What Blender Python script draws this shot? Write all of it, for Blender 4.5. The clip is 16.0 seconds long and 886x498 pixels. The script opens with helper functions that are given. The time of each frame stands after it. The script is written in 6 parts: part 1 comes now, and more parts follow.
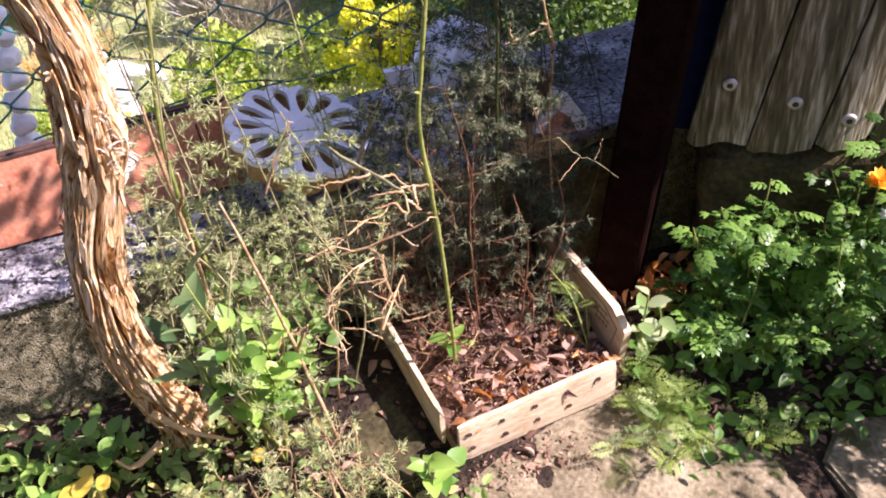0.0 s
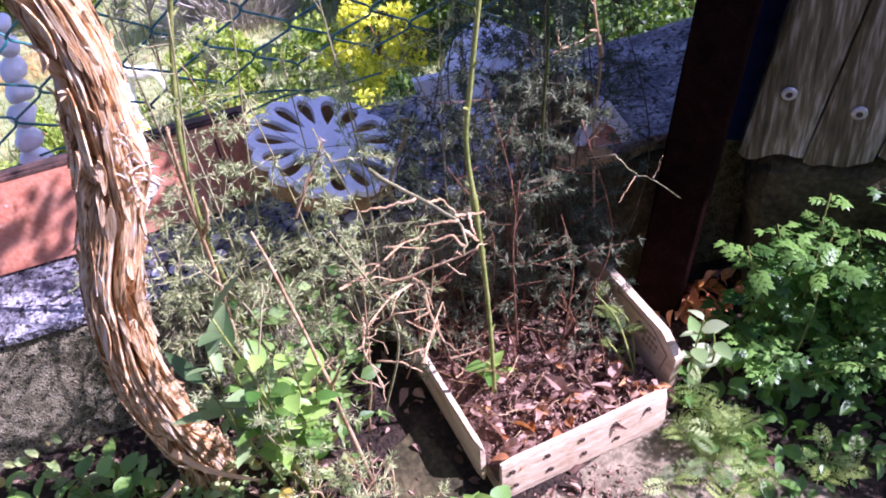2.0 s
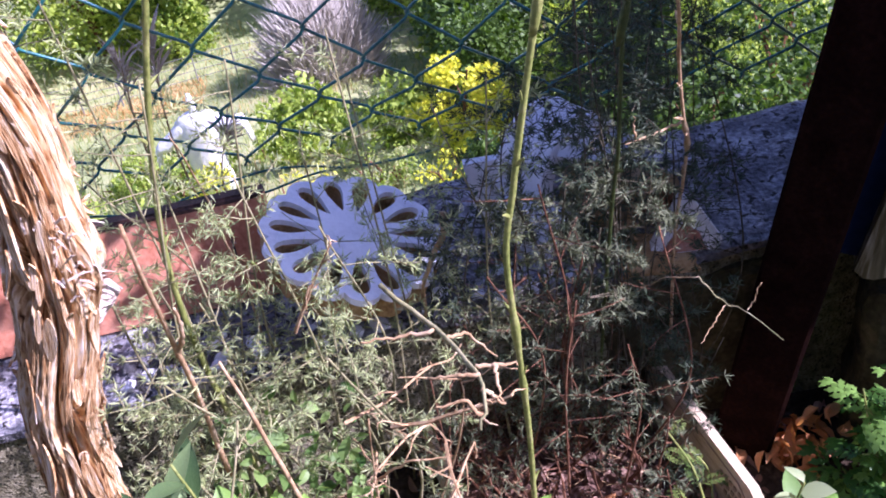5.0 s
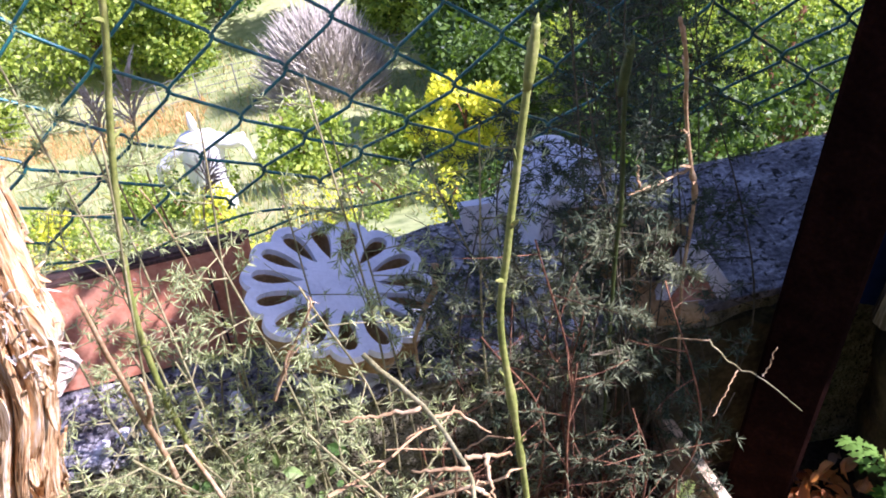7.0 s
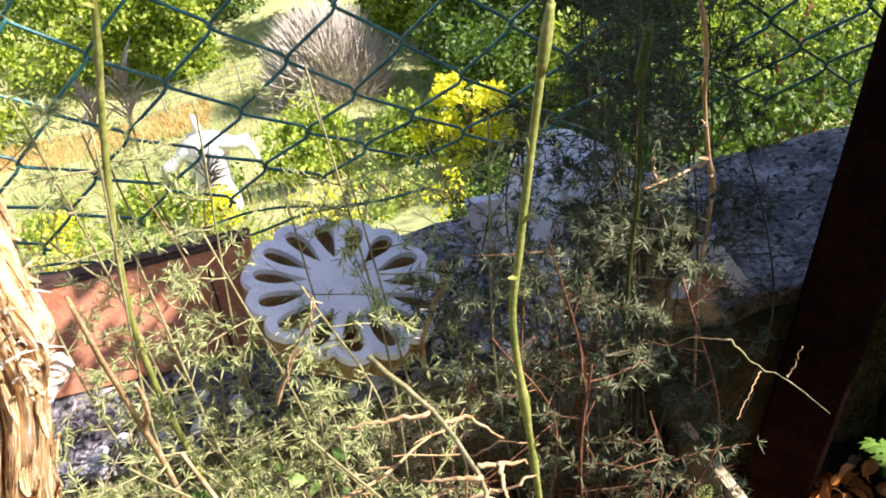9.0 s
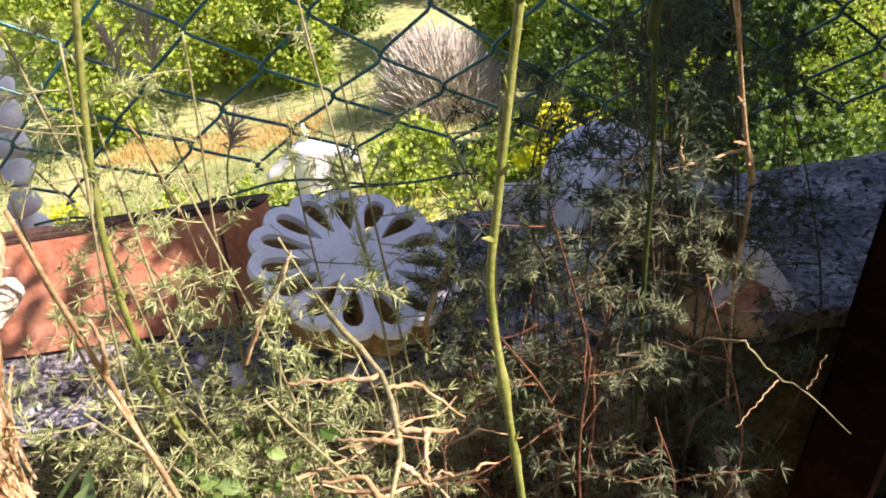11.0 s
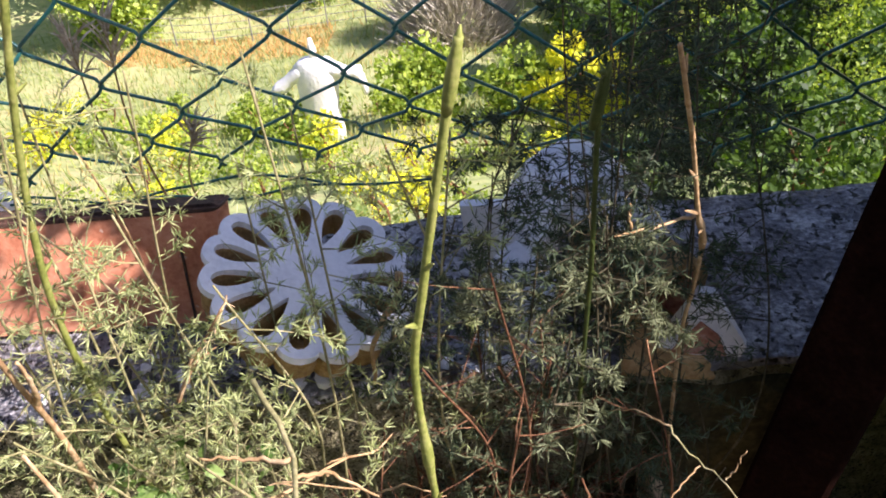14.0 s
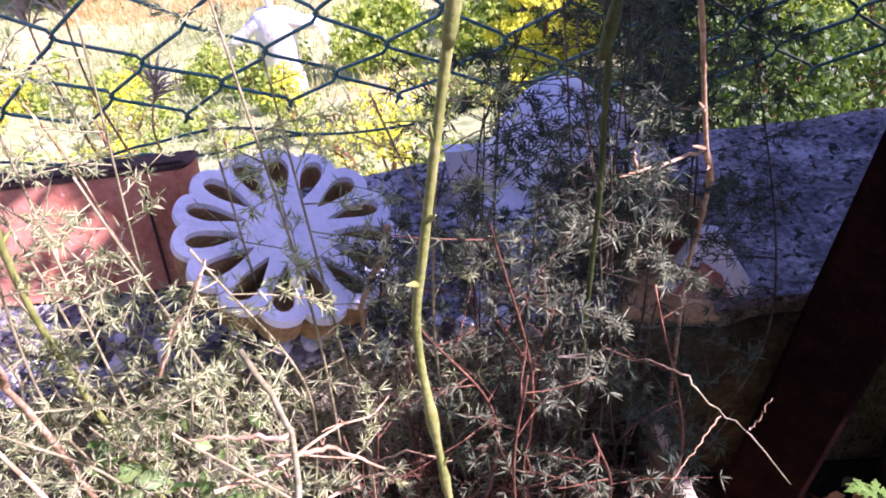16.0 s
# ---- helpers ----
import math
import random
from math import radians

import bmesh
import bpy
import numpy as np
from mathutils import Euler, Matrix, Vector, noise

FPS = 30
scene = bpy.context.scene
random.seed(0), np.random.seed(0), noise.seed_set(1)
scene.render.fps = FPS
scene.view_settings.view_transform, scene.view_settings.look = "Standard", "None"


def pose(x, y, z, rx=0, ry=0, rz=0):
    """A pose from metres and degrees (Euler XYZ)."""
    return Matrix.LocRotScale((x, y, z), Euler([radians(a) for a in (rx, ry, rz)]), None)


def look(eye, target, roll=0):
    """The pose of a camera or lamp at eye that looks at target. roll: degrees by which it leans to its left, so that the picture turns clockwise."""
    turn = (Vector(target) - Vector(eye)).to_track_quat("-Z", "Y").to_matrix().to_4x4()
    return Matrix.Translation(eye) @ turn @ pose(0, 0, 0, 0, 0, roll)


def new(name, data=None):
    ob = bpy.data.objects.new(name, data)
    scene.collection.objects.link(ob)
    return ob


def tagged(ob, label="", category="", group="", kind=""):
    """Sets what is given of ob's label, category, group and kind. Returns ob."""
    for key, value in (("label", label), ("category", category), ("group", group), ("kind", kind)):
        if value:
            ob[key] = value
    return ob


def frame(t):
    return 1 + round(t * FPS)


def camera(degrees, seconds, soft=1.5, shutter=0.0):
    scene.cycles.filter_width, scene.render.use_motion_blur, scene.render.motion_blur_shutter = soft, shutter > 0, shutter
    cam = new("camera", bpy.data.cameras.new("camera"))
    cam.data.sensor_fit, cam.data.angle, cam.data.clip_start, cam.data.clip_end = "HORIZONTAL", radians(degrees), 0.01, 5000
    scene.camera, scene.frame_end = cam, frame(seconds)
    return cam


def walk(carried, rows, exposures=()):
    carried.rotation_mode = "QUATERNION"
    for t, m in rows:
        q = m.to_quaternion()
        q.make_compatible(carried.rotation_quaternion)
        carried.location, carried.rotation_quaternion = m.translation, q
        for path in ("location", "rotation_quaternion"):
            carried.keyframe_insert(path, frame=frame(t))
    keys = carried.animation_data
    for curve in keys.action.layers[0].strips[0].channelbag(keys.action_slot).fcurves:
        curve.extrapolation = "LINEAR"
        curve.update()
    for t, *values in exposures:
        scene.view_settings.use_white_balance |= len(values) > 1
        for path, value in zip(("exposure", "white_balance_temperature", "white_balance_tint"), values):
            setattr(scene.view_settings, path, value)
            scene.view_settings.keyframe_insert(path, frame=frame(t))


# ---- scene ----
cam = camera(51.1, 16.0, soft=1.85)
PATH = [
    (0, (-0.075, -0.475, 0.755), (0.177, 0.953, -0.623), -9.5),
    (0.5, (-0.081, -0.452, 0.755), (0.173, 0.962, -0.637), -9.4),
    (1, (-0.082, -0.44, 0.748), (0.162, 0.981, -0.638), -9.9),
    (1.5, (-0.092, -0.423, 0.737), (0.166, 1.004, -0.64), -9.7),
    (2, (-0.097, -0.407, 0.734), (0.161, 1.016, -0.648), -9.7),
    (2.5, (-0.088, -0.4, 0.725), (0.138, 1.042, -0.643), -10.7),
    (3, (-0.082, -0.381, 0.708), (0.115, 1.077, -0.647), -11.7),
    (3.5, (-0.073, -0.357, 0.692), (0.087, 1.12, -0.647), -12.3),
    (4, (-0.061, -0.329, 0.681), (0.069, 1.164, -0.644), -12.1),
    (4.5, (-0.052, -0.306, 0.669), (0.075, 1.217, -0.621), -11.3),
    (5, (-0.041, -0.285, 0.668), (0.084, 1.256, -0.602), -10.2),
    (7.5, (-0.026, -0.235, 0.657), (0.101, 1.331, -0.58), -10.4),
    (8, (-0.027, -0.231, 0.653), (0.095, 1.339, -0.58), -10.5),
    (8.5, (-0.029, -0.23, 0.652), (0.09, 1.338, -0.583), -10.6),
    (9, (-0.027, -0.224, 0.646), (0.091, 1.341, -0.593), -10.9),
    (11.3, (0.03, -0.216, 0.582), (-0.076, 1.41, -0.578), -9.4),
    (11.5, (0.036, -0.215, 0.579), (-0.087, 1.408, -0.582), -9.1),
    (12, (0.066, -0.211, 0.578), (-0.145, 1.397, -0.592), -10.4),
    (12.5, (0.071, -0.204, 0.591), (-0.129, 1.431, -0.544), -9.5),
    (13, (0.068, -0.197, 0.605), (-0.086, 1.472, -0.486), -8.4),
    (13.5, (0.069, -0.175, 0.635), (-0.065, 1.411, -0.575), -8.8),
    (14, (0.061, -0.172, 0.636), (-0.042, 1.347, -0.662), -6.8),
    (14.5, (0.061, -0.161, 0.634), (-0.045, 1.261, -0.768), -7.2),
    (15, (0.054, -0.155, 0.632), (-0.023, 1.23, -0.809), -6.2),
    (15.5, (0.057, -0.148, 0.622), (-0.02, 1.278, -0.778), -6.1),
    (16, (0.047, -0.146, 0.616), (0.001, 1.295, -0.77), -8.0),
]
LIGHTNESS = [(0, 1.358, 6100, 41), (1, 1.358, 5550, 48), (2, 1.358, 5200, 56), (3, 1.24, 5320, 56), (4, 1.04, 5350, 48), (5, 1.208, 5220, 52), (7.5, 1.408, 5700, 35), (8, 1.428, 6150, 27), (9, 1.448, 6400, 27), (11.5, 1.17, 6650, 36), (12.5, 1.268, 5700, 48), (13, 1.358, 5450, 46), (13.5, 1.288, 5900, 37), (14, 1.168, 6250, 29), (14.5, 1.248, 5750, 41), (15, 1.188, 5400, 48), (15.5, 1.258, 5400, 58), (16, 1.60, 5520, 69)]
walk(cam, [(t, look(eye, target, roll)) for t, eye, target, roll in PATH], exposures=LIGHTNESS)

# ---- light ----
world = bpy.data.worlds.new("sky")
scene.world = world
world.use_nodes = True
SUN = Vector((0.80, -0.296, 0.80)).normalized()
nt = world.node_tree
sky = nt.nodes.new("ShaderNodeTexSky")
sky.sky_type = 'NISHITA'
sky.sun_disc = False
sky.sun_elevation = math.asin(SUN.z)
sky.sun_rotation = math.atan2(SUN.x, SUN.y)
nt.nodes["Background"].inputs["Strength"].default_value = 0.087
nt.links.new(sky.outputs[0], nt.nodes["Background"].inputs["Color"])
sun = new("sun", bpy.data.lights.new("sun", 'SUN'))
sun.data.energy, sun.data.angle, sun.data.color = 4.9, radians(0.53), (1.0, 0.95, 0.86)
sun.matrix_world = look(SUN * 30, (0, 0, 0))
tagged(sun, kind="structure")

# ---- mesh helpers ----
rng = np.random.default_rng(7)


class Geo:
    """Gathers vertices and faces of one mesh, in world metres."""

    def __init__(self):
        self.v, self.f, self.n, self.a = [], [], 0, []

    def add(self, v, f, a=None):
        v = np.asarray(v, float)
        self.v.append(v)
        self.f.extend([tuple(int(i) + self.n for i in q) for q in f])
        self.a.append(np.zeros((len(v), 3)) if a is None else np.asarray(a, float))
        self.n += len(v)
        return self

    def many(self, tv, tf, mats):
        """Copies of a small template at many 4 x 4 poses."""
        tv, tf = np.asarray(tv, float), [tuple(q) for q in tf]
        k, m = len(tv), len(mats)
        out = np.einsum('nij,kj->nki', mats[:, :3, :3], tv) + mats[:, None, :3, 3]
        off = self.n + np.arange(m) * k
        for q in tf:
            self.f.extend(map(tuple, (off[:, None] + np.array(q)[None]).tolist()))
        self.v.append(out.reshape(-1, 3))
        self.a.append(np.zeros((m * k, 3)))
        self.n += m * k
        return self

    def mesh(self, name, material, smooth=False):
        me = bpy.data.meshes.new(name)
        v = np.concatenate(self.v) if self.v else np.zeros((0, 3))
        me.from_pydata(v.tolist(), [], self.f)
        if material:
            me.materials.append(material)
        a = np.concatenate(self.a) if self.a else np.zeros((0, 3))
        if a.any():
            at = me.attributes.new("fibre", 'FLOAT_VECTOR', 'POINT')
            at.data.foreach_set("vector", a.ravel())
        if smooth:
            me.polygons.foreach_set("use_smooth", [True] * len(me.polygons))
        me.update()
        return me


def thing(name, at, label, category, group="", kind=""):
    ob = new(name)
    ob.location = at
    ob.empty_display_size = 0.02
    return tagged(ob, label, category, group, kind)


def hang(ob, parent):
    ob.parent = parent
    if parent.parent is None:
        ob.matrix_parent_inverse = Matrix.Translation(-Vector(parent.location))
    return ob


def part(name, geo, material, parent, label="", smooth=False, kind=""):
    data = geo.mesh(name, material, smooth) if isinstance(geo, Geo) else geo
    return tagged(hang(new(name, data), parent), label, kind=kind)


def solo(name, geo, material, label, category, group="", kind="", smooth=False):
    data = geo.mesh(name, material, smooth) if isinstance(geo, Geo) else geo
    return tagged(new(name, data), label, category, group, kind)


def tube(geo, pts, radii, n=6, wobble=0.0):
    pts = np.asarray(pts, float)
    radii = np.broadcast_to(np.asarray(radii, float), (len(pts),))
    tan = np.gradient(pts, axis=0)
    tan /= np.linalg.norm(tan, axis=1)[:, None] + 1e-12
    ref = np.array([0.31, 0.17, 0.94]) if abs(tan[0] @ [0.31, 0.17, 0.94]) < 0.9 else np.array([1.0, 0, 0])
    u = np.cross(tan[0], ref)
    u /= np.linalg.norm(u)
    ang = np.linspace(0, 2 * np.pi, n, endpoint=False)
    rings = []
    for p, t, r in zip(pts, tan, radii):
        u = u - t * (u @ t)
        u /= np.linalg.norm(u)
        w = np.cross(t, u)
        rr = r * (1 + wobble * rng.uniform(-1, 1, n))
        rings.append(p + (np.cos(ang) * rr)[:, None] * u + (np.sin(ang) * rr)[:, None] * w)
    v = np.concatenate(rings)
    f = []
    for i in range(len(pts) - 1):
        for j in range(n):
            k = (j + 1) % n
            f.append((i * n + j, i * n + k, i * n + n + k, i * n + n + j))
    f.append(tuple(range(n))[::-1])
    f.append(tuple((len(pts) - 1) * n + j for j in range(n)))
    geo.add(v, f)
    return geo


def smooth_line(ctrl, n):
    """A Catmull-Rom line through the points."""
    c = np.asarray(ctrl, float)
    p = np.vstack([2 * c[0] - c[1], c, 2 * c[-1] - c[-2]])
    t = np.linspace(0, len(c) - 1 - 1e-9, n)
    i = t.astype(int)
    s = (t - i)[:, None]
    a, b, d, e = p[i], p[i + 1], p[i + 2], p[i + 3]
    return 0.5 * (2 * b + (d - a) * s + (2 * a - 5 * b + 4 * d - e) * s ** 2 + (3 * b - a - 3 * d + e) * s ** 3)


def frames_at(p, d, size=1.0, roll=None):
    """Poses whose local y follows d, at p."""
    p, d = np.atleast_2d(p), np.atleast_2d(d)
    d = d / (np.linalg.norm(d, axis=1)[:, None] + 1e-12)
    ref = np.where(np.abs(d[:, 2:3]) > 0.95, np.array([[1.0, 0, 0]]), np.array([[0, 0, 1.0]]))
    x = np.cross(d, ref)
    x /= np.linalg.norm(x, axis=1)[:, None] + 1e-12
    z = np.cross(x, d)
    if roll is not None:
        c, s = np.cos(roll)[:, None], np.sin(roll)[:, None]
        x, z = x * c + z * s, z * c - x * s
    m = np.zeros((len(p), 4, 4))
    size = np.broadcast_to(np.asarray(size, float), (len(p),))[:, None]
    m[:, :3, 0], m[:, :3, 1], m[:, :3, 2], m[:, :3, 3], m[:, 3, 3] = x * size, d * size, z * size, p, 1
    return m


def box(geo, lo, hi, m=None, bevel=0.0):
    bm = bmesh.new()
    bmesh.ops.create_cube(bm, size=1)
    lo, hi = np.array(lo, float), np.array(hi, float)
    for v in bm.verts:
        v.co = Vector((lo + hi) / 2 + np.array(v.co) * (hi - lo))
    if bevel:
        bmesh.ops.bevel(bm, geom=bm.edges[:], offset=bevel, segments=2, affect='EDGES', profile=0.6)
    if m is not None:
        bmesh.ops.transform(bm, matrix=m, verts=bm.verts)
    bm.verts.index_update()
    geo.add([v.co[:] for v in bm.verts], [[v.index for v in f.verts] for f in bm.faces])
    bm.free()
    return geo


def rough_box(geo, lo, hi, step, amp, seed=0.0, m=None, round_=0.0, skew=0.0):
    """A block with a fine skin that is worn and uneven."""
    bm = bmesh.new()
    bmesh.ops.create_cube(bm, size=1)
    lo, hi = np.array(lo, float), np.array(hi, float)
    size = hi - lo
    bmesh.ops.subdivide_edges(bm, edges=bm.edges[:], cuts=1)
    for ax in range(3):
        k = max(1, int(round(size[ax] / step)))
        for c in np.linspace(-0.5, 0.5, k + 1)[1:-1]:
            co, no = [0, 0, 0], [0, 0, 0]
            co[ax], no[ax] = c, 1
            bmesh.ops.bisect_plane(bm, geom=bm.verts[:] + bm.edges[:] + bm.faces[:], plane_co=co, plane_no=no)
    for v in bm.verts:
        q = np.array(v.co)
        p = (lo + hi) / 2 + q * size
        if round_:
            d = np.minimum(p - lo, hi - p)
            near = np.clip(1 - d / round_, 0, 1)
            if (near > 0).sum() >= 2:
                p -= np.sign(q) * near * round_ * 0.35 * (near.sum() - near.max())
        k = noise.noise_vector(Vector(p * 18) + Vector((seed, 0, 0))) * amp + noise.noise_vector(Vector(p * 70) + Vector((seed, 5, 0))) * amp * 0.45
        v.co = Vector(p) + k + Vector((0, skew * min(0.0, p[0] - 0.15), 0))
    if m is not None:
        bmesh.ops.transform(bm, matrix=m, verts=bm.verts)
    bm.verts.index_update()
    geo.add([v.co[:] for v in bm.verts], [[v.index for v in f.verts] for f in bm.faces])
    bm.free()
    return geo


# ---- materials ----
def mat(name, stops, scale, rough=0.8, bump=0.3, fine=6.0, stretch=(1, 1, 1), speck=None, fibre=False, metal=0.0, vary=0.0, depth=0.002, sheen=0.3, island=False):
    """Two scales of noise: stops are colours from the dark to the light end; speck: (colour, scale, share)."""
    m = bpy.data.materials.new(name)
    m.use_nodes = True
    t = m.node_tree
    b = t.nodes["Principled BSDF"]
    if fibre:
        co = t.nodes.new("ShaderNodeAttribute")
        co.attribute_name = "fibre"
        src = co.outputs["Vector"]
    else:
        co = t.nodes.new("ShaderNodeTexCoord")
        src = co.outputs["Object"]
    mp = t.nodes.new("ShaderNodeMapping")
    mp.inputs["Scale"].default_value = stretch
    t.links.new(src, mp.inputs[0])
    n1 = t.nodes.new("ShaderNodeTexNoise")
    n1.inputs["Scale"].default_value, n1.inputs["Detail"].default_value = scale, 5
    n2 = t.nodes.new("ShaderNodeTexNoise")
    n2.inputs["Scale"].default_value, n2.inputs["Detail"].default_value = scale * fine, 6
    for n in (n1, n2):
        t.links.new(mp.outputs[0], n.inputs["Vector"])
    mixf = t.nodes.new("ShaderNodeMix")
    mixf.inputs[0].default_value = 0.45
    t.links.new(n1.outputs["Fac"], mixf.inputs[2])
    t.links.new(n2.outputs["Fac"], mixf.inputs[3])
    ramp = t.nodes.new("ShaderNodeValToRGB")
    e = ramp.color_ramp.elements
    while len(e) < len(stops):
        e.new(0.5)
    for i, c in enumerate(stops):
        e[i].position = 0.34 + 0.32 * i / max(1, len(stops) - 1)
        e[i].color = (*c, 1)
    t.links.new(mixf.outputs[0], ramp.inputs[0])
    col = ramp.outputs[0]
    if speck:
        sc, ss, share = speck
        vo = t.nodes.new("ShaderNodeTexNoise")
        vo.inputs["Scale"].default_value, vo.inputs["Detail"].default_value = ss, 3
        t.links.new(mp.outputs[0], vo.inputs["Vector"])
        r2 = t.nodes.new("ShaderNodeValToRGB")
        r2.color_ramp.elements[0].position, r2.color_ramp.elements[1].position = 0.5 + share, 0.54 + share
        t.links.new(vo.outputs["Fac"], r2.inputs[0])
        mx = t.nodes.new("ShaderNodeMix")
        mx.data_type = 'RGBA'
        t.links.new(r2.outputs[0], mx.inputs[0])
        t.links.new(col, mx.inputs[6])
        mx.inputs[7].default_value = (*sc, 1)
        col = mx.outputs[2]
    if vary:
        if island:
            oi = t.nodes.new("ShaderNodeNewGeometry")
            rnd = oi.outputs["Random Per Island"]
        else:
            oi = t.nodes.new("ShaderNodeObjectInfo")
            rnd = oi.outputs["Random"]
        hs = t.nodes.new("ShaderNodeHueSaturation")
        mr = t.nodes.new("ShaderNodeMapRange")
        mr.inputs[3].default_value, mr.inputs[4].default_value = 1 - vary, 1 + vary
        t.links.new(rnd, mr.inputs[0])
        t.links.new(mr.outputs[0], hs.inputs["Value"])
        t.links.new(col, hs.inputs["Color"])
        col = hs.outputs[0]
    t.links.new(col, b.inputs["Base Color"])
    b.inputs["Roughness"].default_value = rough
    b.inputs["Metallic"].default_value = metal
    b.inputs["Specular IOR Level"].default_value = sheen
    if bump:
        bp = t.nodes.new("ShaderNodeBump")
        bp.inputs["Strength"].default_value, bp.inputs["Distance"].default_value = bump, depth
        t.links.new(n2.outputs["Fac"], bp.inputs["Height"])
        t.links.new(bp.outputs[0], b.inputs["Normal"])
    return m


def leaf_mat(name, dark, light, rough=0.5, through_=0.35, island=True, scale=60, tint=None):
    """Leaf: a principled face with light let through; each leaf or clump takes its own shade."""
    m = bpy.data.materials.new(name)
    m.use_nodes = True
    t = m.node_tree
    b = t.nodes["Principled BSDF"]
    if island:
        src = t.nodes.new("ShaderNodeNewGeometry").outputs["Random Per Island"]
    else:
        src = t.nodes.new("ShaderNodeObjectInfo").outputs["Random"]
    co = t.nodes.new("ShaderNodeTexCoord")
    n = t.nodes.new("ShaderNodeTexNoise")
    n.inputs["Scale"].default_value = scale
    n.inputs["Detail"].default_value = 4
    t.links.new(co.outputs["Object"], n.inputs["Vector"])
    mx = t.nodes.new("ShaderNodeMix")
    mx.inputs[0].default_value = 0.4
    t.links.new(src, mx.inputs[2])
    t.links.new(n.outputs["Fac"], mx.inputs[3])
    r = t.nodes.new("ShaderNodeValToRGB")
    r.color_ramp.elements[0].position, r.color_ramp.elements[1].position = 0.18, 0.66
    r.color_ramp.elements[0].color, r.color_ramp.elements[1].color = (*dark, 1), (*light, 1)
    if tint:
        k = r.color_ramp.elements.new(0.76)
        k.color = (*tint, 1)
    t.links.new(mx.outputs[0], r.inputs[0])
    t.links.new(r.outputs[0], b.inputs["Base Color"])
    b.inputs["Roughness"].default_value = rough
    b.inputs["Specular IOR Level"].default_value = 0.4
    tr = t.nodes.new("ShaderNodeBsdfTranslucent")
    hs = t.nodes.new("ShaderNodeHueSaturation")
    hs.inputs["Value"].default_value, hs.inputs["Saturation"].default_value = 1.5, 1.15
    t.links.new(r.outputs[0], hs.inputs["Color"])
    t.links.new(hs.outputs[0], tr.inputs[0])
    ms = t.nodes.new("ShaderNodeMixShader")
    ms.inputs[0].default_value = through_
    t.links.new(b.outputs[0], ms.inputs[1])
    t.links.new(tr.outputs[0], ms.inputs[2])
    t.links.new(ms.outputs[0], t.nodes["Material Output"].inputs[0])
    return m


CONCRETE = mat("weathered_concrete", [(0.078, 0.076, 0.078), (0.215, 0.208, 0.212), (0.60, 0.585, 0.58)], 32, 0.92, 1.0, 7, speck=((0.045, 0.042, 0.034), 150, 0.07), depth=0.006)
RENDERED = mat("mossy_render", [(0.085, 0.078, 0.038), (0.25, 0.225, 0.125), (0.44, 0.40, 0.26)], 90, 0.95, 1.0, 5, speck=((0.035, 0.03, 0.018), 330, 0.09), depth=0.005)
SOIL = mat("dark_soil", [(0.012, 0.008, 0.005), (0.038, 0.025, 0.015), (0.09, 0.06, 0.036)], 30, 0.95, 1.0, 6, depth=0.006)
CRATESOIL = mat("dry_crate_soil", [(0.040, 0.021, 0.014), (0.13, 0.072, 0.046), (0.29, 0.185, 0.13)], 60, 0.95, 1.0, 6, depth=0.006)
SLAB = mat("limestone_slab", [(0.10, 0.082, 0.042), (0.195, 0.16, 0.092), (0.32, 0.27, 0.17)], 24, 0.9, 1.0, 8, speck=((0.085, 0.08, 0.03), 34, 0.12))
BARK = mat("shaggy_bark", [(0.075, 0.031, 0.012), (0.42, 0.215, 0.078), (0.76, 0.50, 0.23), (0.90, 0.71, 0.44), (0.95, 0.87, 0.70)], 1.0, 0.85, 0.8, 4, fibre=True, stretch=(0.5, 0.5, 0.8), depth=0.004, vary=0.12, sheen=0.1)
BOX_WOOD = mat("pale_crate_wood", [(0.40, 0.28, 0.15), (0.60, 0.47, 0.29), (0.75, 0.63, 0.44)], 22, 0.8, 0.35, 6, stretch=(1, 1, 6), vary=0.08)
TERRACOTTA = mat("terracotta", [(0.44, 0.15, 0.075), (0.60, 0.25, 0.14), (0.68, 0.34, 0.21)], 34, 0.8, 0.25, 7, speck=((0.64, 0.44, 0.34), 120, 0.18))
PALEFIBRE = mat("bleached_fibre", [(0.34, 0.25, 0.17), (0.60, 0.50, 0.38), (0.80, 0.72, 0.61)], 90, 0.85, 0.8, 5, vary=0.12, island=True, depth=0.003)
LIME = mat("whitewashed_stone", [(0.72, 0.71, 0.71), (0.82, 0.81, 0.81), (0.88, 0.87, 0.87)], 40, 0.85, 0.35, 6, speck=((0.45, 0.41, 0.35), 170, 0.22))
# mossy masonry, kept very dark so that it also stands for shade
BANK = mat("shade_dark_mossy_masonry", [(0.020, 0.017, 0.007), (0.058, 0.049, 0.019), (0.12, 0.098, 0.043)], 30, 0.95, 0.8, 6)
CLAY = mat("ochre_clay", [(0.22, 0.13, 0.05), (0.40, 0.25, 0.10), (0.52, 0.36, 0.17)], 50, 0.9, 0.6, 6)
REDCLAY = mat("red_clay", [(0.26, 0.09, 0.05), (0.42, 0.18, 0.11), (0.50, 0.33, 0.26)], 50, 0.9, 0.6, 6)
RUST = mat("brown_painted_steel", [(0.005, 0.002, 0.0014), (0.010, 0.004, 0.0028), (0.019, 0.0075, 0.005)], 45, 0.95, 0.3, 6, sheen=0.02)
GREYWOOD = mat("weathered_grey_wood", [(0.045, 0.038, 0.016), (0.135, 0.112, 0.054), (0.42, 0.38, 0.27)], 14, 0.85, 0.45, 4, stretch=(4.5, 4.5, 0.45), vary=0.2, depth=0.004)
